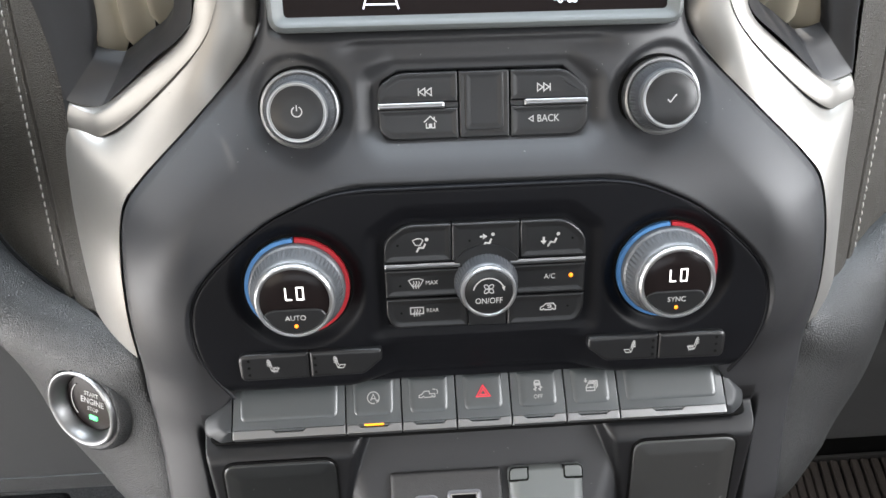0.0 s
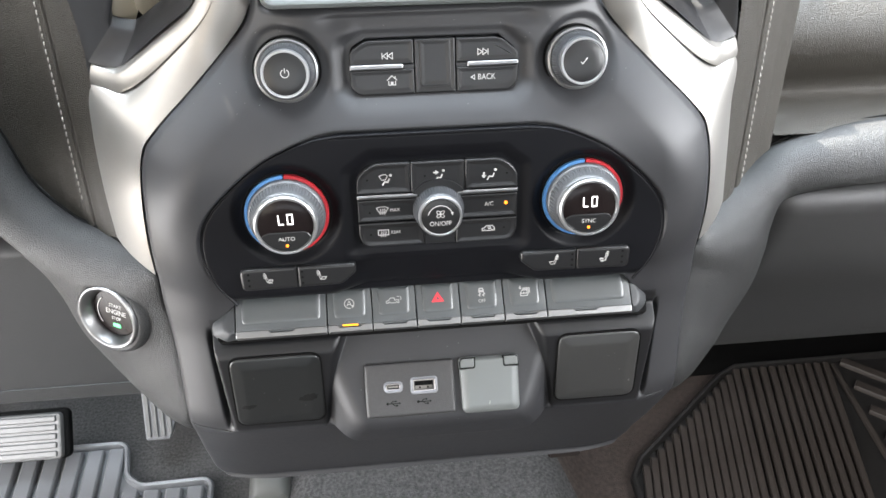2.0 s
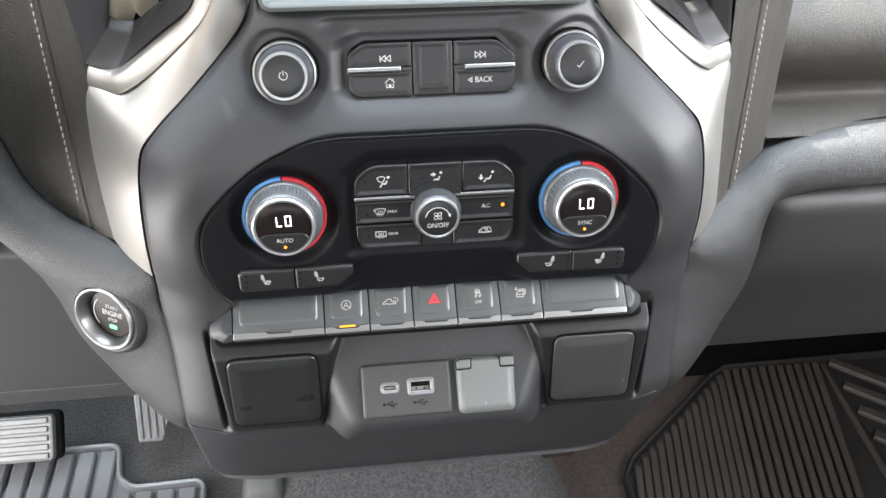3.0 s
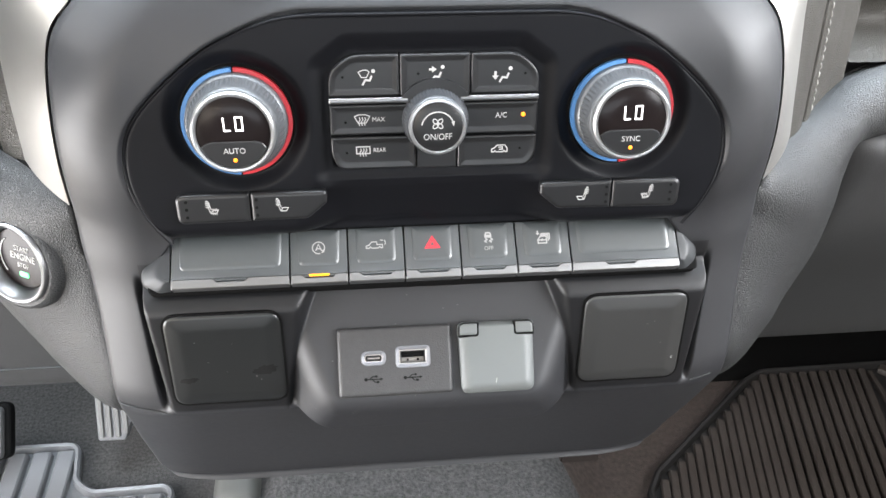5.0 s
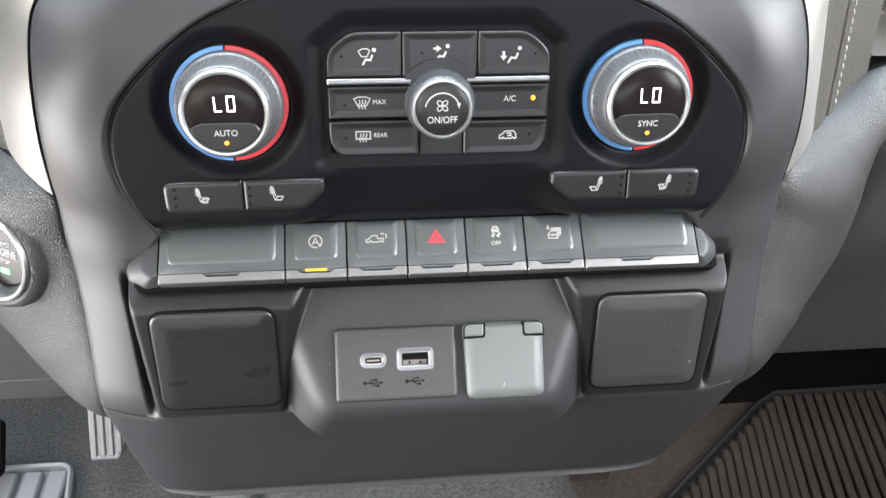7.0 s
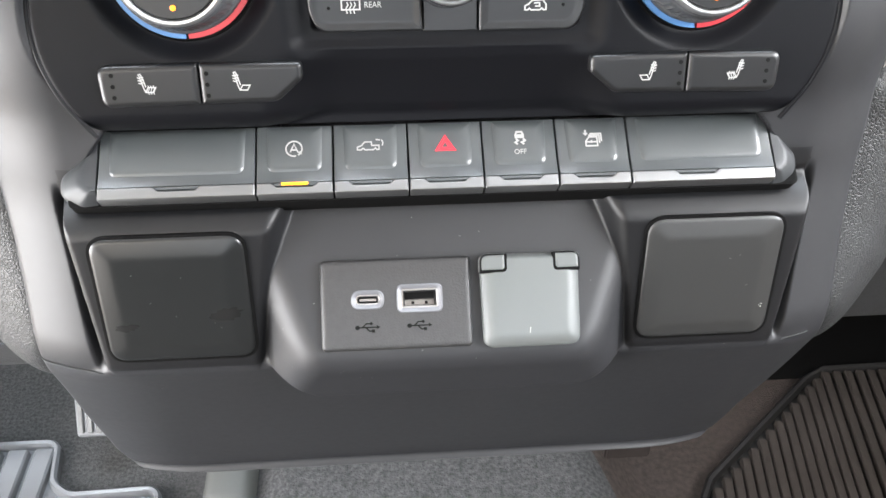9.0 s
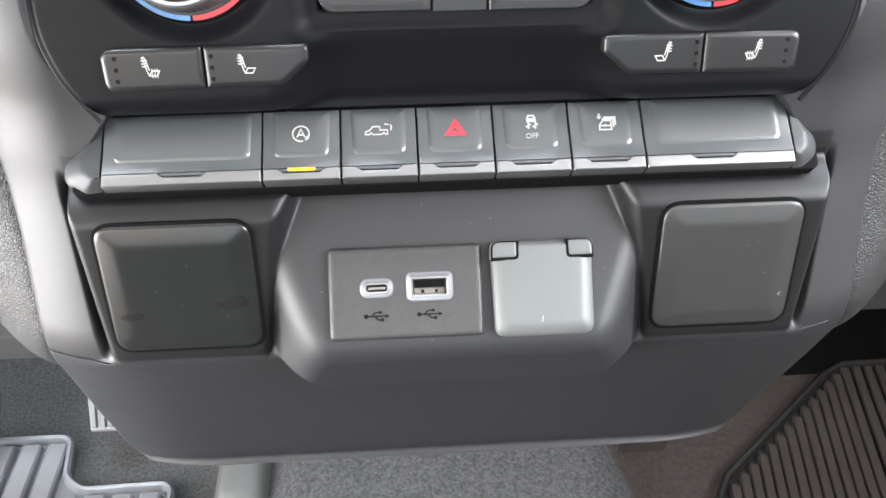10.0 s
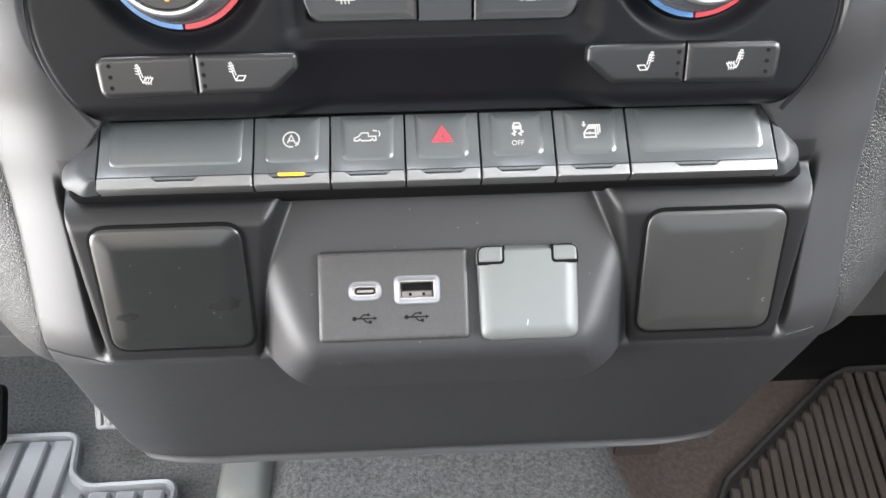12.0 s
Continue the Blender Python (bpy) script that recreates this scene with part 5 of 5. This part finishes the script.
def build_stitched_pad(side):
    p = thing("stitched_dash_pad", "dark grained leatherette dash pad with a pale stitched seam", "dashboard pad", group="stitched pads")
    x1 = 0.267 if side > 0 else 0.350
    us = np.concatenate([np.linspace(0, 0.4, 100)[:-1], np.linspace(0.4, 1, 30)])
    vs = np.linspace(0, 1, 90)

    def low(x):
        if side > 0:
            return np.interp(x, [0.205, 0.236, 0.27], [0.583, 0.586, 0.594])
        return np.interp(x, [0.205, 0.225, 0.250, 0.276, 0.292, 0.35], [0.580, 0.576, 0.576, 0.590, 0.620, 0.70])

    def place(u, v):
        x = 0.2085 + u * (x1 - 0.2085)
        z = low(x) - 0.008 + v * (0.82 - low(x))
        y = pad_depth(x, z)
        x = x + pad_lean(u, z)
        y = y + 0.02 * ease(0.95, 1.0, u)
        return x * side, y, z
    def pad_lean(u, z):
        if side > 0:
            return (z - 0.587) * np.interp(u, [0, 0.3, 1], [0.02, 0.08, 0.10])
        return np.interp(u, [0, 0.10], [0.4, 1.0]) * (0.0025 + (z - 0.587) * 0.055)
    co, faces = grid_sheet(us, vs, place, bm_flip=side < 0)
    mesh_part("pad", co, faces, LEATHER, p, sharp=70)
    # one stitch
    bm = bmesh.new()
    rows = []
    for i in range(7):
        f = i / 6 * 2 - 1
        r = 0.00055 * math.sqrt(max(0.05, 1 - f * f * 0.8))
        rows.append([bm.verts.new((r * math.cos(2 * math.pi * j / 6), r * math.sin(2 * math.pi * j / 6) - 0.0004 * (1 - f * f), f * 0.0017)) for j in range(6)])
    for r0, r1 in zip(rows, rows[1:]):
        for j in range(6):
            bm.faces.new((r0[j], r0[(j + 1) % 6], r1[(j + 1) % 6], r1[j]))
    first = part("stitch", bm, THREAD, p)
    x = 0.226 + 0.0065
    n = 0
    z = 0.592 if side > 0 else 0.603
    while z < 0.795:
        u = (x - 0.2085) / (x1 - 0.2085)
        xx = x + float(pad_lean(u, z))
        yy = float(pad_depth(np.array(x), np.array(z)))
        m = Matrix.Translation((xx * side, yy - 0.0006, z)) @ Matrix.Rotation(radians(-19.8), 4, "X")
        if n == 0:
            first.matrix_basis = m
        else:
            s = first.copy()
            scene.collection.objects.link(s)
            s.parent, s.matrix_basis = p, m
        n += 1
        z += 0.0046
    return p


BOL_IN = [(0.56, 0.528, 0.606), (0.42, 0.522, 0.605), (0.34, 0.515, 0.603), (0.275, 0.502, 0.597), (0.236, 0.4755, 0.5875), (0.2110, 0.4490, 0.5845), (0.1852, 0.4170, 0.578)] + stack_edge(0.555, 0.520, 0.475, 0.445)
BOL_OUT = [(0.56, 0.478, 0.577), (0.42, 0.475, 0.576), (0.34, 0.472, 0.575), (0.285, 0.470, 0.570), (0.268, 0.470, 0.558), (0.267, 0.474, 0.535), (0.274, 0.481, 0.505),
           (0.272, 0.482, 0.470), (0.245, 0.466, 0.441), (0.212, 0.440, 0.428), (0.1800, 0.4070, 0.437)]
BOL_IN_L = [(0.345, 0.560, 0.735), (0.318, 0.538, 0.685), (0.2915, 0.514, 0.630), (0.2755, 0.497, 0.600), (0.250, 0.4780, 0.5850), (0.2190, 0.4520, 0.5850), (0.1852, 0.4170, 0.580)] + stack_edge(0.555, 0.520, 0.475, 0.448)
BOL_OUT_L = [(0.372, 0.540, 0.720), (0.345, 0.515, 0.668), (0.318, 0.488, 0.615), (0.300, 0.468, 0.587), (0.280, 0.4530, 0.572), (0.268, 0.4480, 0.556), (0.264, 0.4530, 0.530),
             (0.2575, 0.453, 0.490), (0.238, 0.447, 0.453), (0.208, 0.425, 0.436), (0.1810, 0.3980, 0.443)]


START_AT, START_OUT = Vector((-0.2225, 0.4185, 0.5410)), Vector((-0.45, -0.85, 0.25)).normalized()


def build_bolster(side):
    if side > 0:
        b = thing("knee_bolster", "pale grey grained vinyl bolster curving into the passenger ledge", "dashboard trim", group="knee bolsters")
        part("skin", loft(BOL_IN, BOL_OUT, lambda s: 0.018 * min(1.0, (1 - s) / 0.2 + 0.15), 140, 26, 1, 0.75, 0.05), BOLSTER, b, sharp=80)
    else:
        b = thing("knee_bolster", "grey grained vinyl bolster around the start button", "dashboard trim", group="knee bolsters")
        bm = loft(BOL_IN_L, BOL_OUT_L, lambda s: 0.012 * min(1.0, (1 - s) / 0.2 + 0.15), 220, 60, -1, 0.75, 0.05)
        # socket of the start button
        for v in bm.verts:
            h = (v.co - START_AT).dot(START_OUT)
            if (v.co - START_AT - START_OUT * h).length < 0.0232 and h > -0.02:
                v.co += START_OUT * (min(h, -0.010) - h)
        part("skin", bm, BOLSTER, b, sharp=80)
    rim = smooth_curve(BOL_IN if side > 0 else BOL_IN_L, 90)
    bm = bmesh.new()
    rows = []
    for i, p in enumerate(rim):
        d = (rim[min(89, i + 1)] - rim[max(0, i - 1)]).normalized()
        e1 = d.cross(Vector((0, 1, 0))).normalized()
        e2 = d.cross(e1)
        c = Vector((p.x * side, p.y + 0.0014, p.z))
        rows.append([bm.verts.new(c + Vector(((e1.x * math.cos(a) + e2.x * math.sin(a)) * side, e1.y * math.cos(a) + e2.y * math.sin(a), e1.z * math.cos(a) + e2.z * math.sin(a))) * 0.0012) for a in [2 * math.pi * k / 6 for k in range(6)]])
    for r0, r1 in zip(rows, rows[1:]):
        for k in range(6):
            bm.faces.new((r0[k], r0[(k + 1) % 6], r1[(k + 1) % 6], r1[k]))
    bmesh.ops.recalc_face_normals(bm, faces=bm.faces)
    part("edge_gap", bm, GAP, b, "dark gap along the inner edge")
    return b


def profile_sheet(name, profile, x0, x1, mat, parent, n=120, nx=40, fade=None, slant=0.0):
    pts = smooth_curve([(0, y, z) for y, z in profile], n)
    us, vs = np.linspace(x0, x1, nx), np.arange(n, dtype=float)
    py, pz = np.array([p.y for p in pts]), np.array([p.z for p in pts])

    def place(u, v):
        i = v.astype(int)
        y = py[i]
        z = pz[i]
        if fade:
            y, z = fade(u, y, z)
        return u + slant * (z - 0.605) * (1 - (u - x0) / (x1 - x0)), y, z
    co, faces = grid_sheet(us, vs, place, bm_flip=True)
    return mesh_part(name, co, faces, mat, parent, sharp=70)


def build_passenger_dash():
    g = thing("glove_box", "dark grey grained glove box door with rounded upper edge", "glove box")

    def round_left(u, y, z):
        k = 1 - np.clip((u - 0.262) / 0.022, 0, 1)
        return y + 0.020 * k ** 2, z - 0.010 * k ** 2 * ease(0.45, 0.57, z)
    profile_sheet("door", [(0.500, 0.5690), (0.478, 0.5685), (0.4690, 0.5640), (0.4670, 0.5540), (0.472, 0.535), (0.492, 0.470), (0.535, 0.385), (0.580, 0.282), (0.592, 0.276), (0.640, 0.276)], 0.262, 0.80, LITVINYL, g, 150, 60, round_left)
    bm = bmesh.new()
    box(bm, 0.20, 0.502, 0.48, 0.80, 0.52, 0.590)
    part("recess", bm, GAP, g)
    p = thing("passenger_dash_pad", "tan-lit grained leatherette passenger dash pad above an open ledge", "dashboard pad")
    profile_sheet("pad", [(0.82, 0.790), (0.72, 0.765), (0.64, 0.730), (0.588, 0.700), (0.562, 0.680), (0.549, 0.665), (0.545, 0.650), (0.548, 0.634), (0.553, 0.618), (0.551, 0.608), (0.535, 0.6045), (0.500, 0.6045)], 0.268, 0.80, LEATHER, p, 130, 50, slant=0.10)
    gap = profile_sheet("gap_strip", [(0.640, 0.729), (0.587, 0.7005), (0.561, 0.680), (0.548, 0.665), (0.544, 0.650), (0.547, 0.634), (0.552, 0.618), (0.550, 0.609)], 0.2645, 0.2705, GAP, p, 60, 4, slant=0.10)
    gap["label"] = "dark gap beside the stitched pad"
    return g


def build_driver_dash():
    k = thing("driver_knee_panel", "grey grained knee panel below the steering column, door light put into its tone", "dashboard trim")
    profile_sheet("panel", [(0.560, 0.80), (0.510, 0.70), (0.474, 0.625), (0.462, 0.592), (0.463, 0.572), (0.474, 0.545), (0.520, 0.440), (0.585, 0.2855)], -0.80, -0.215, LITVINYL, k, 150, 90, lambda u, y, z: (y + 0.07 * ease(-0.345, -0.300, u) * ease(0.555, 0.590, z), z))
    profile_sheet("lower_lip", [(0.584, 0.2850), (0.5990, 0.2500), (0.612, 0.243), (0.660, 0.243)], -0.80, -0.215, LITVINYL, k, 40, 30)
    return k


def build_start_button():
    zaxis = START_OUT
    xaxis = Vector((0, 0, 1)).cross(zaxis).normalized()
    yaxis = zaxis.cross(xaxis)
    m = Matrix((xaxis, yaxis, zaxis)).transposed().to_4x4()
    m.translation = START_AT
    s = thing("start_button", "round engine start button with a broad satin silver ring", "button", m)
    part("surround", turned([(0.0305, -0.014), (0.0292, -0.0030), (0.0276, 0.0006), (0.0258, 0.0016), (0.0238, 0.0012), (0.0234, 0.0000)], 72, cap=False), BOLSTER, s, "short grey vinyl collar")
    part("ring", turned([(0.0240, -0.004), (0.0238, 0.0022), (0.0233, 0.0034), (0.0224, 0.0038), (0.0214, 0.0034), (0.0206, 0.0022), (0.0184, -0.0024), (0.0180, -0.0062)], 80, cap=False), CHROME, s, "broad satin silver ring")
    c = part("cap", turned([(0.0180, -0.009), (0.0178, -0.0054), (0.0172, -0.0047), (0.006, -0.0043)], 64), GLASS, s, "glossy black cap")
    w = -0.0042
    lettering("lettering", "START", 0.0040, (0.0012, 0.0058), w, INK, c, 0.88)
    lettering("lettering", "ENGINE", 0.0056, (0.0016, 0.0010), w, INK, c, 0.84)
    lettering("lettering", "STOP", 0.0036, (0.0016, -0.0040), w, INK, c, 0.9)
    part("symbol", strokes([circle(0, 0, 13.6, 24, 135, 225)], 0.0006, w, (0, 0), 0.001), INK, c)
    part("lamp", ringed(rectangle(-0.0012, -0.0108, 0.0048, -0.0078), 0.0009, [(0, w - 0.0004), (0, w + 0.0002), (0.0003, w + 0.0003)]), GREEN, c, "lit green lamp")
    return s


def build_steering_column():
    c = thing("steering_column", "black moulded steering column shroud", "steering column")
    bm = bmesh.new()
    rows = []
    for i in range(16):
        f = i / 15
        y = 0.16 + 0.33 * f
        rw, rh = 0.060 + 0.022 * f, 0.050 + 0.020 * f
        cz = 0.735 - 0.085 * f
        rows.append([bm.verts.new((-0.374 + rw * abs(math.cos(a)) ** 0.7 * math.copysign(1, math.cos(a)), y, cz + rh * abs(math.sin(a)) ** 0.7 * math.copysign(1, math.sin(a)))) for a in [2 * math.pi * j / 40 for j in range(40)]])
    for r0, r1 in zip(rows, rows[1:]):
        for j in range(40):
            bm.faces.new((r0[j], r0[(j + 1) % 40], r1[(j + 1) % 40], r1[j]))
    bm.faces.new(rows[0])
    bm.faces.new(rows[-1][::-1])
    bmesh.ops.recalc_face_normals(bm, faces=bm.faces)
    part("shroud", bm, PANEL, c)
    return c


# ---- floor, pedals and mats ----
def floor_height(x, y):
    hump = 0.075 * (1 - ease(0.135, 0.235, np.abs(x - 0.012)))
    fire = 0.55 * ease(0.80, 1.25, y) * np.clip((y - 0.80) / 0.45, 0, 1)
    return hump + fire


def build_floor():
    xs, ys = np.linspace(-0.86, 0.86, 130), np.linspace(-1.8, 1.2, 170)
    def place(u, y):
        # slanted line where the painted warm dim tone of the carpet begins
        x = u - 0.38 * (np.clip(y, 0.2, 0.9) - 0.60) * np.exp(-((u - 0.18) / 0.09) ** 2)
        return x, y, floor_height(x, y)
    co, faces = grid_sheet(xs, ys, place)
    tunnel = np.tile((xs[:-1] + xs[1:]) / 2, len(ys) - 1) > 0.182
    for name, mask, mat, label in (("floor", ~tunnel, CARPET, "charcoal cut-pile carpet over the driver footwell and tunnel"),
                                   ("floor_passenger", tunnel, SHADECARPET, "passenger footwell carpet with warm dim light put into its colour")):
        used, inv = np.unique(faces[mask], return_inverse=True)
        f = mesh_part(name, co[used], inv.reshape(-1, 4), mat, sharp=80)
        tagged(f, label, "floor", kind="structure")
    # black sheet added to paint the under-dash shade on the passenger toe board
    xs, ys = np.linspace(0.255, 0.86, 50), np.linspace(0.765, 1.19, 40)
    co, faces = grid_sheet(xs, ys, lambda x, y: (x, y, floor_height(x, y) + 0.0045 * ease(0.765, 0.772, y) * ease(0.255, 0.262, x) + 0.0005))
    f = mesh_part("toe_board", co, faces, TOESHADE, sharp=80)
    tagged(f, "added black sheet painting the under-dash shade on the passenger toe board", "floor", kind="structure")


def outline_mat(outer, rim, z0, mat, parent, name="base"):
    return part(name, ringed(outer, 0.02, [(0, 0.001), (0, z0 + 0.006), (0.0025, z0 + 0.009), (0.0060, z0 + 0.008), (0.0085, z0)], n=6), mat, parent)


def rib_mesh(length, width, height):
    bm = bmesh.new()
    prof = [(-width / 2, 0), (-width * 0.45, height * 0.8), (-width * 0.36, height), (width * 0.36, height), (width * 0.45, height * 0.8), (width / 2, 0)]
    a = [bm.verts.new((x, 0, z)) for x, z in prof]
    b = [bm.verts.new((x, length, z)) for x, z in prof]
    for i in range(len(prof) - 1):
        bm.faces.new((a[i], b[i], b[i + 1], a[i + 1]))
    bm.faces.new(a)
    bm.faces.new(b[::-1])
    bmesh.ops.recalc_face_normals(bm, faces=bm.faces)
    return bm


def build_driver_mat():
    m = thing("driver_floor_mat", "black ribbed rubber floor mat notched beside the accelerator", "floor mat", group="floor mats")
    out = [(-0.256, 0.10), (-0.258, 0.645), (-0.268, 0.655), (-0.350, 0.653), (-0.368, 0.668), (-0.376, 0.722), (-0.82, 0.722), (-0.82, 0.10)]
    outline_mat(out, 0.01, 0.006, LITRUBBER, m)
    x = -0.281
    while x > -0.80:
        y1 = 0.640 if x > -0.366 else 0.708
        part("rib", rib_mesh(y1 - 0.12, 0.0225, 0.009), LITRUBBER, m).matrix_basis = Matrix.Translation((x, 0.12, 0.0055))
        x -= 0.0272
    return m


def build_passenger_mat():
    m = thing("passenger_floor_mat", "black ribbed rubber floor mat with diagonal bars", "floor mat", group="floor mats")
    out = [(0.280, 0.05), (0.82, 0.05), (0.82, 0.776), (0.482, 0.772), (0.452, 0.756), (0.296, 0.626), (0.280, 0.600)]
    outline_mat(out, 0.01, 0.006, MATRIMSHADE, m)
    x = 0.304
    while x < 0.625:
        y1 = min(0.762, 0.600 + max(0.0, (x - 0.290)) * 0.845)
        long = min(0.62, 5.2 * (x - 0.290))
        part("rib", rib_mesh(long, 0.0104, 0.0075), SHADERUBBER, m).matrix_basis = Matrix.Translation((x, y1, 0.0055)) @ Matrix.Rotation(radians(-11), 4, "Z") @ Matrix.Translation((0, -long, 0))
        x += 0.0138
    part("rib", rib_mesh(0.66, 0.008, 0.005), SHADERUBBER, m).matrix_basis = Matrix.Translation((0.632, 0.10, 0.0055))
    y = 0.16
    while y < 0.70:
        part("bar", rib_mesh(0.22, 0.016, 0.007), SHADERUBBER, m).matrix_basis = Matrix.Translation((0.648, y + 0.11, 0.0055)) @ Matrix.Rotation(radians(-128), 4, "Z")
        y += 0.045
    return m


def build_brake():
    m = lean_pose(0.691, 0.074, 45, -0.500)
    b = thing("brake_pedal", "wide worn grey ribbed brake pedal pad", "pedal", m)
    part("pad", ringed(rectangle(-0.062, -0.029, 0.060, 0.029), 0.007, [(0, -0.010), (0, 0.0), (0.0015, 0.002), (0.004, 0.0026)], n=5), STEEL, b)
    part("backing", ringed(rectangle(-0.066, -0.030, 0.066, 0.033), 0.010, [(0, -0.020), (0, -0.008), (0.002, -0.006)], n=5), GAP, b)
    for i in range(5):
        v = -0.0220 + i * 0.0110
        part("rib", ringed(rectangle(-0.056, v - 0.0038, 0.054, v + 0.0038), 0.002, [(0, 0.001), (0, 0.0040), (0.0010, 0.0052), (0.0022, 0.0054)]), STEEL, b)
    part("arm", ringed(rectangle(-0.075, 0.02, -0.045, 0.30), 0.004, [(0, -0.03), (0, -0.022), (0.002, -0.02)]), GAP, b)
    return b


def build_accelerator():
    m = lean_pose(0.684, 0.058, 32, -0.322)
    a = thing("accelerator_pedal", "slim black ribbed accelerator pedal", "pedal", m)
    part("pad", ringed([(-0.017, 0.0), (0.013, 0.0), (0.024, 0.030), (0.026, 0.125), (-0.018, 0.125)], 0.004, [(0, -0.014), (0, 0.0), (0.001, 0.0015), (0.003, 0.002)]), LITRUBBER, a)
    for i in range(4):
        u = -0.012 + i * 0.0088
        part("rib", ringed(rectangle(u - 0.0028, 0.005 + 0.004 * max(0, i - 2), u + 0.0028, 0.120), 0.0015, [(0, 0.001), (0, 0.004), (0.001, 0.005)]), STEEL, a)
    return a


def build_tunnel_cover():
    t = thing("tunnel_cover", "small pale grey plastic cover on the carpeted tunnel", "trim cover")
    bm = bmesh.new()
    rows = []
    for y, k in ((0.575, 0.0), (0.577, 0.5), (0.583, 0.85), (0.595, 1.0), (0.69, 1.0), (0.700, 0.6)):
        ring = []
        for a in np.linspace(0, math.pi, 15):
            c, q = math.cos(a), math.sin(a)
            ring.append(bm.verts.new((-0.180 + 0.027 * math.copysign(abs(c) ** 0.55, c), y, 0.015 + 0.062 * k * q ** 0.55)))
        rows.append(ring)
    for r0, r1 in zip(rows, rows[1:]):
        for j in range(14):
            bm.faces.new((r0[j], r0[j + 1], r1[j + 1], r1[j]))
    bmesh.ops.recalc_face_normals(bm, faces=bm.faces)
    part("shell", bm, PALEPLASTIC, t)
    return t


# ---- cabin shell ----
def build_cabin():
    def slab(name, boxes, label, mat=SHELL):
        bm = bmesh.new()
        for b in boxes:
            box(bm, *b)
        ob = part(name, bm, mat)
        tagged(ob, label, "cabin wall", kind="structure")
    # Unseen slab added outside to bounce sun up to the headliner.
    bm = bmesh.new()
    box(bm, -14, -14, -0.60, 14, 14, -0.50)
    tagged(part("ground", bm, GROUND), "unseen pale ground slab added to bounce sun into the cabin", "ground", kind="structure")
    slab("wall_east", [(0.88, -1.9, -0.05, 0.94, 1.3, 0.76), (0.88, -1.9, 1.20, 0.94, 1.3, 1.40), (0.88, -1.9, 0.76, 0.94, -1.0, 1.20), (0.88, 0.62, 0.76, 0.94, 1.3, 1.20)], "plain tan door lining with a window opening", DOORCARD)
    slab("wall_west", [(-0.94, -1.9, -0.05, -0.88, -0.50, 0.76), (-0.94, -1.9, 1.20, -0.88, 1.3, 1.40), (-0.94, -0.62, 0.76, -0.88, -0.48, 1.20), (-0.94, 0.62, -0.05, -0.88, 1.3, 1.20), (-0.94, -0.50, -0.05, -0.88, 0.62, 0.05)], "plain tan side wall with an open doorway and rear window", DOORCARD)
    slab("wall_south", [(-0.94, -1.96, -0.05, 0.94, -1.9, 0.85), (-0.94, -1.96, 1.25, 0.94, -1.9, 1.40), (-0.94, -1.96, 0.85, -0.70, -1.9, 1.25), (0.70, -1.96, 0.85, 0.94, -1.9, 1.25)], "plain grey rear cabin wall with a window opening")
    slab("wall_north", [(-0.94, 1.2, -0.05, 0.94, 1.26, 0.92)], "plain dark firewall")
    slab("ceiling", [(-0.94, -1.96, 1.34, 0.94, 0.33, 1.40)], "plain light grey headliner", HEADLINER)
    # The last bar is added out of view to keep sun off the trims.
    slab("dash_top", [(-0.94, 0.80, 0.78, -0.27, 1.2, 0.80), (0.27, 0.80, 0.78, 0.94, 1.2, 0.80), (-0.27, 0.68, 0.80, 0.27, 1.2, 0.86), (-0.10, 0.56, 0.80, 0.10, 0.68, 0.86), (-0.262, 0.49, 0.845, 0.262, 0.53, 0.90)], "plain dark dashboard top with an added unseen sun-blocking bar", LEATHER)


build_cabin()
build_floor()
build_stack()
for s in (-1, 1):
    build_blank_cover(s)
audio = build_audio()
build_audio_knob(audio, "volume_knob", KNOB_U[0], "power", "silver-rimmed knob with a power symbol")
build_audio_knob(audio, "tuning_knob", KNOB_U[1], "tick", "silver-rimmed knob with a tick mark")
build_climate()
build_fan_knob()
build_temperature_knob(-0.0925, "AUTO", ((91, 269), (-89, 89)), "driver temperature knob, black display reading LO above AUTO")
build_temperature_knob(0.0925, "SYNC", ((91, 269), (-89, 89)), "passenger temperature knob, black display reading LO above SYNC")
for s in (-1, 1):
    build_seat_heaters(s)
build_switch_row()
build_usb_plate()
build_outlet()
build_display()
for s in (-1, 1):
    build_side_trim(s)
    build_air_vent(s)
    build_stitched_pad(s)
    build_bolster(s)
build_passenger_dash()
build_driver_dash()
build_start_button()
build_steering_column()
build_brake()
build_accelerator()
build_driver_mat()
build_passenger_mat()
build_tunnel_cover()
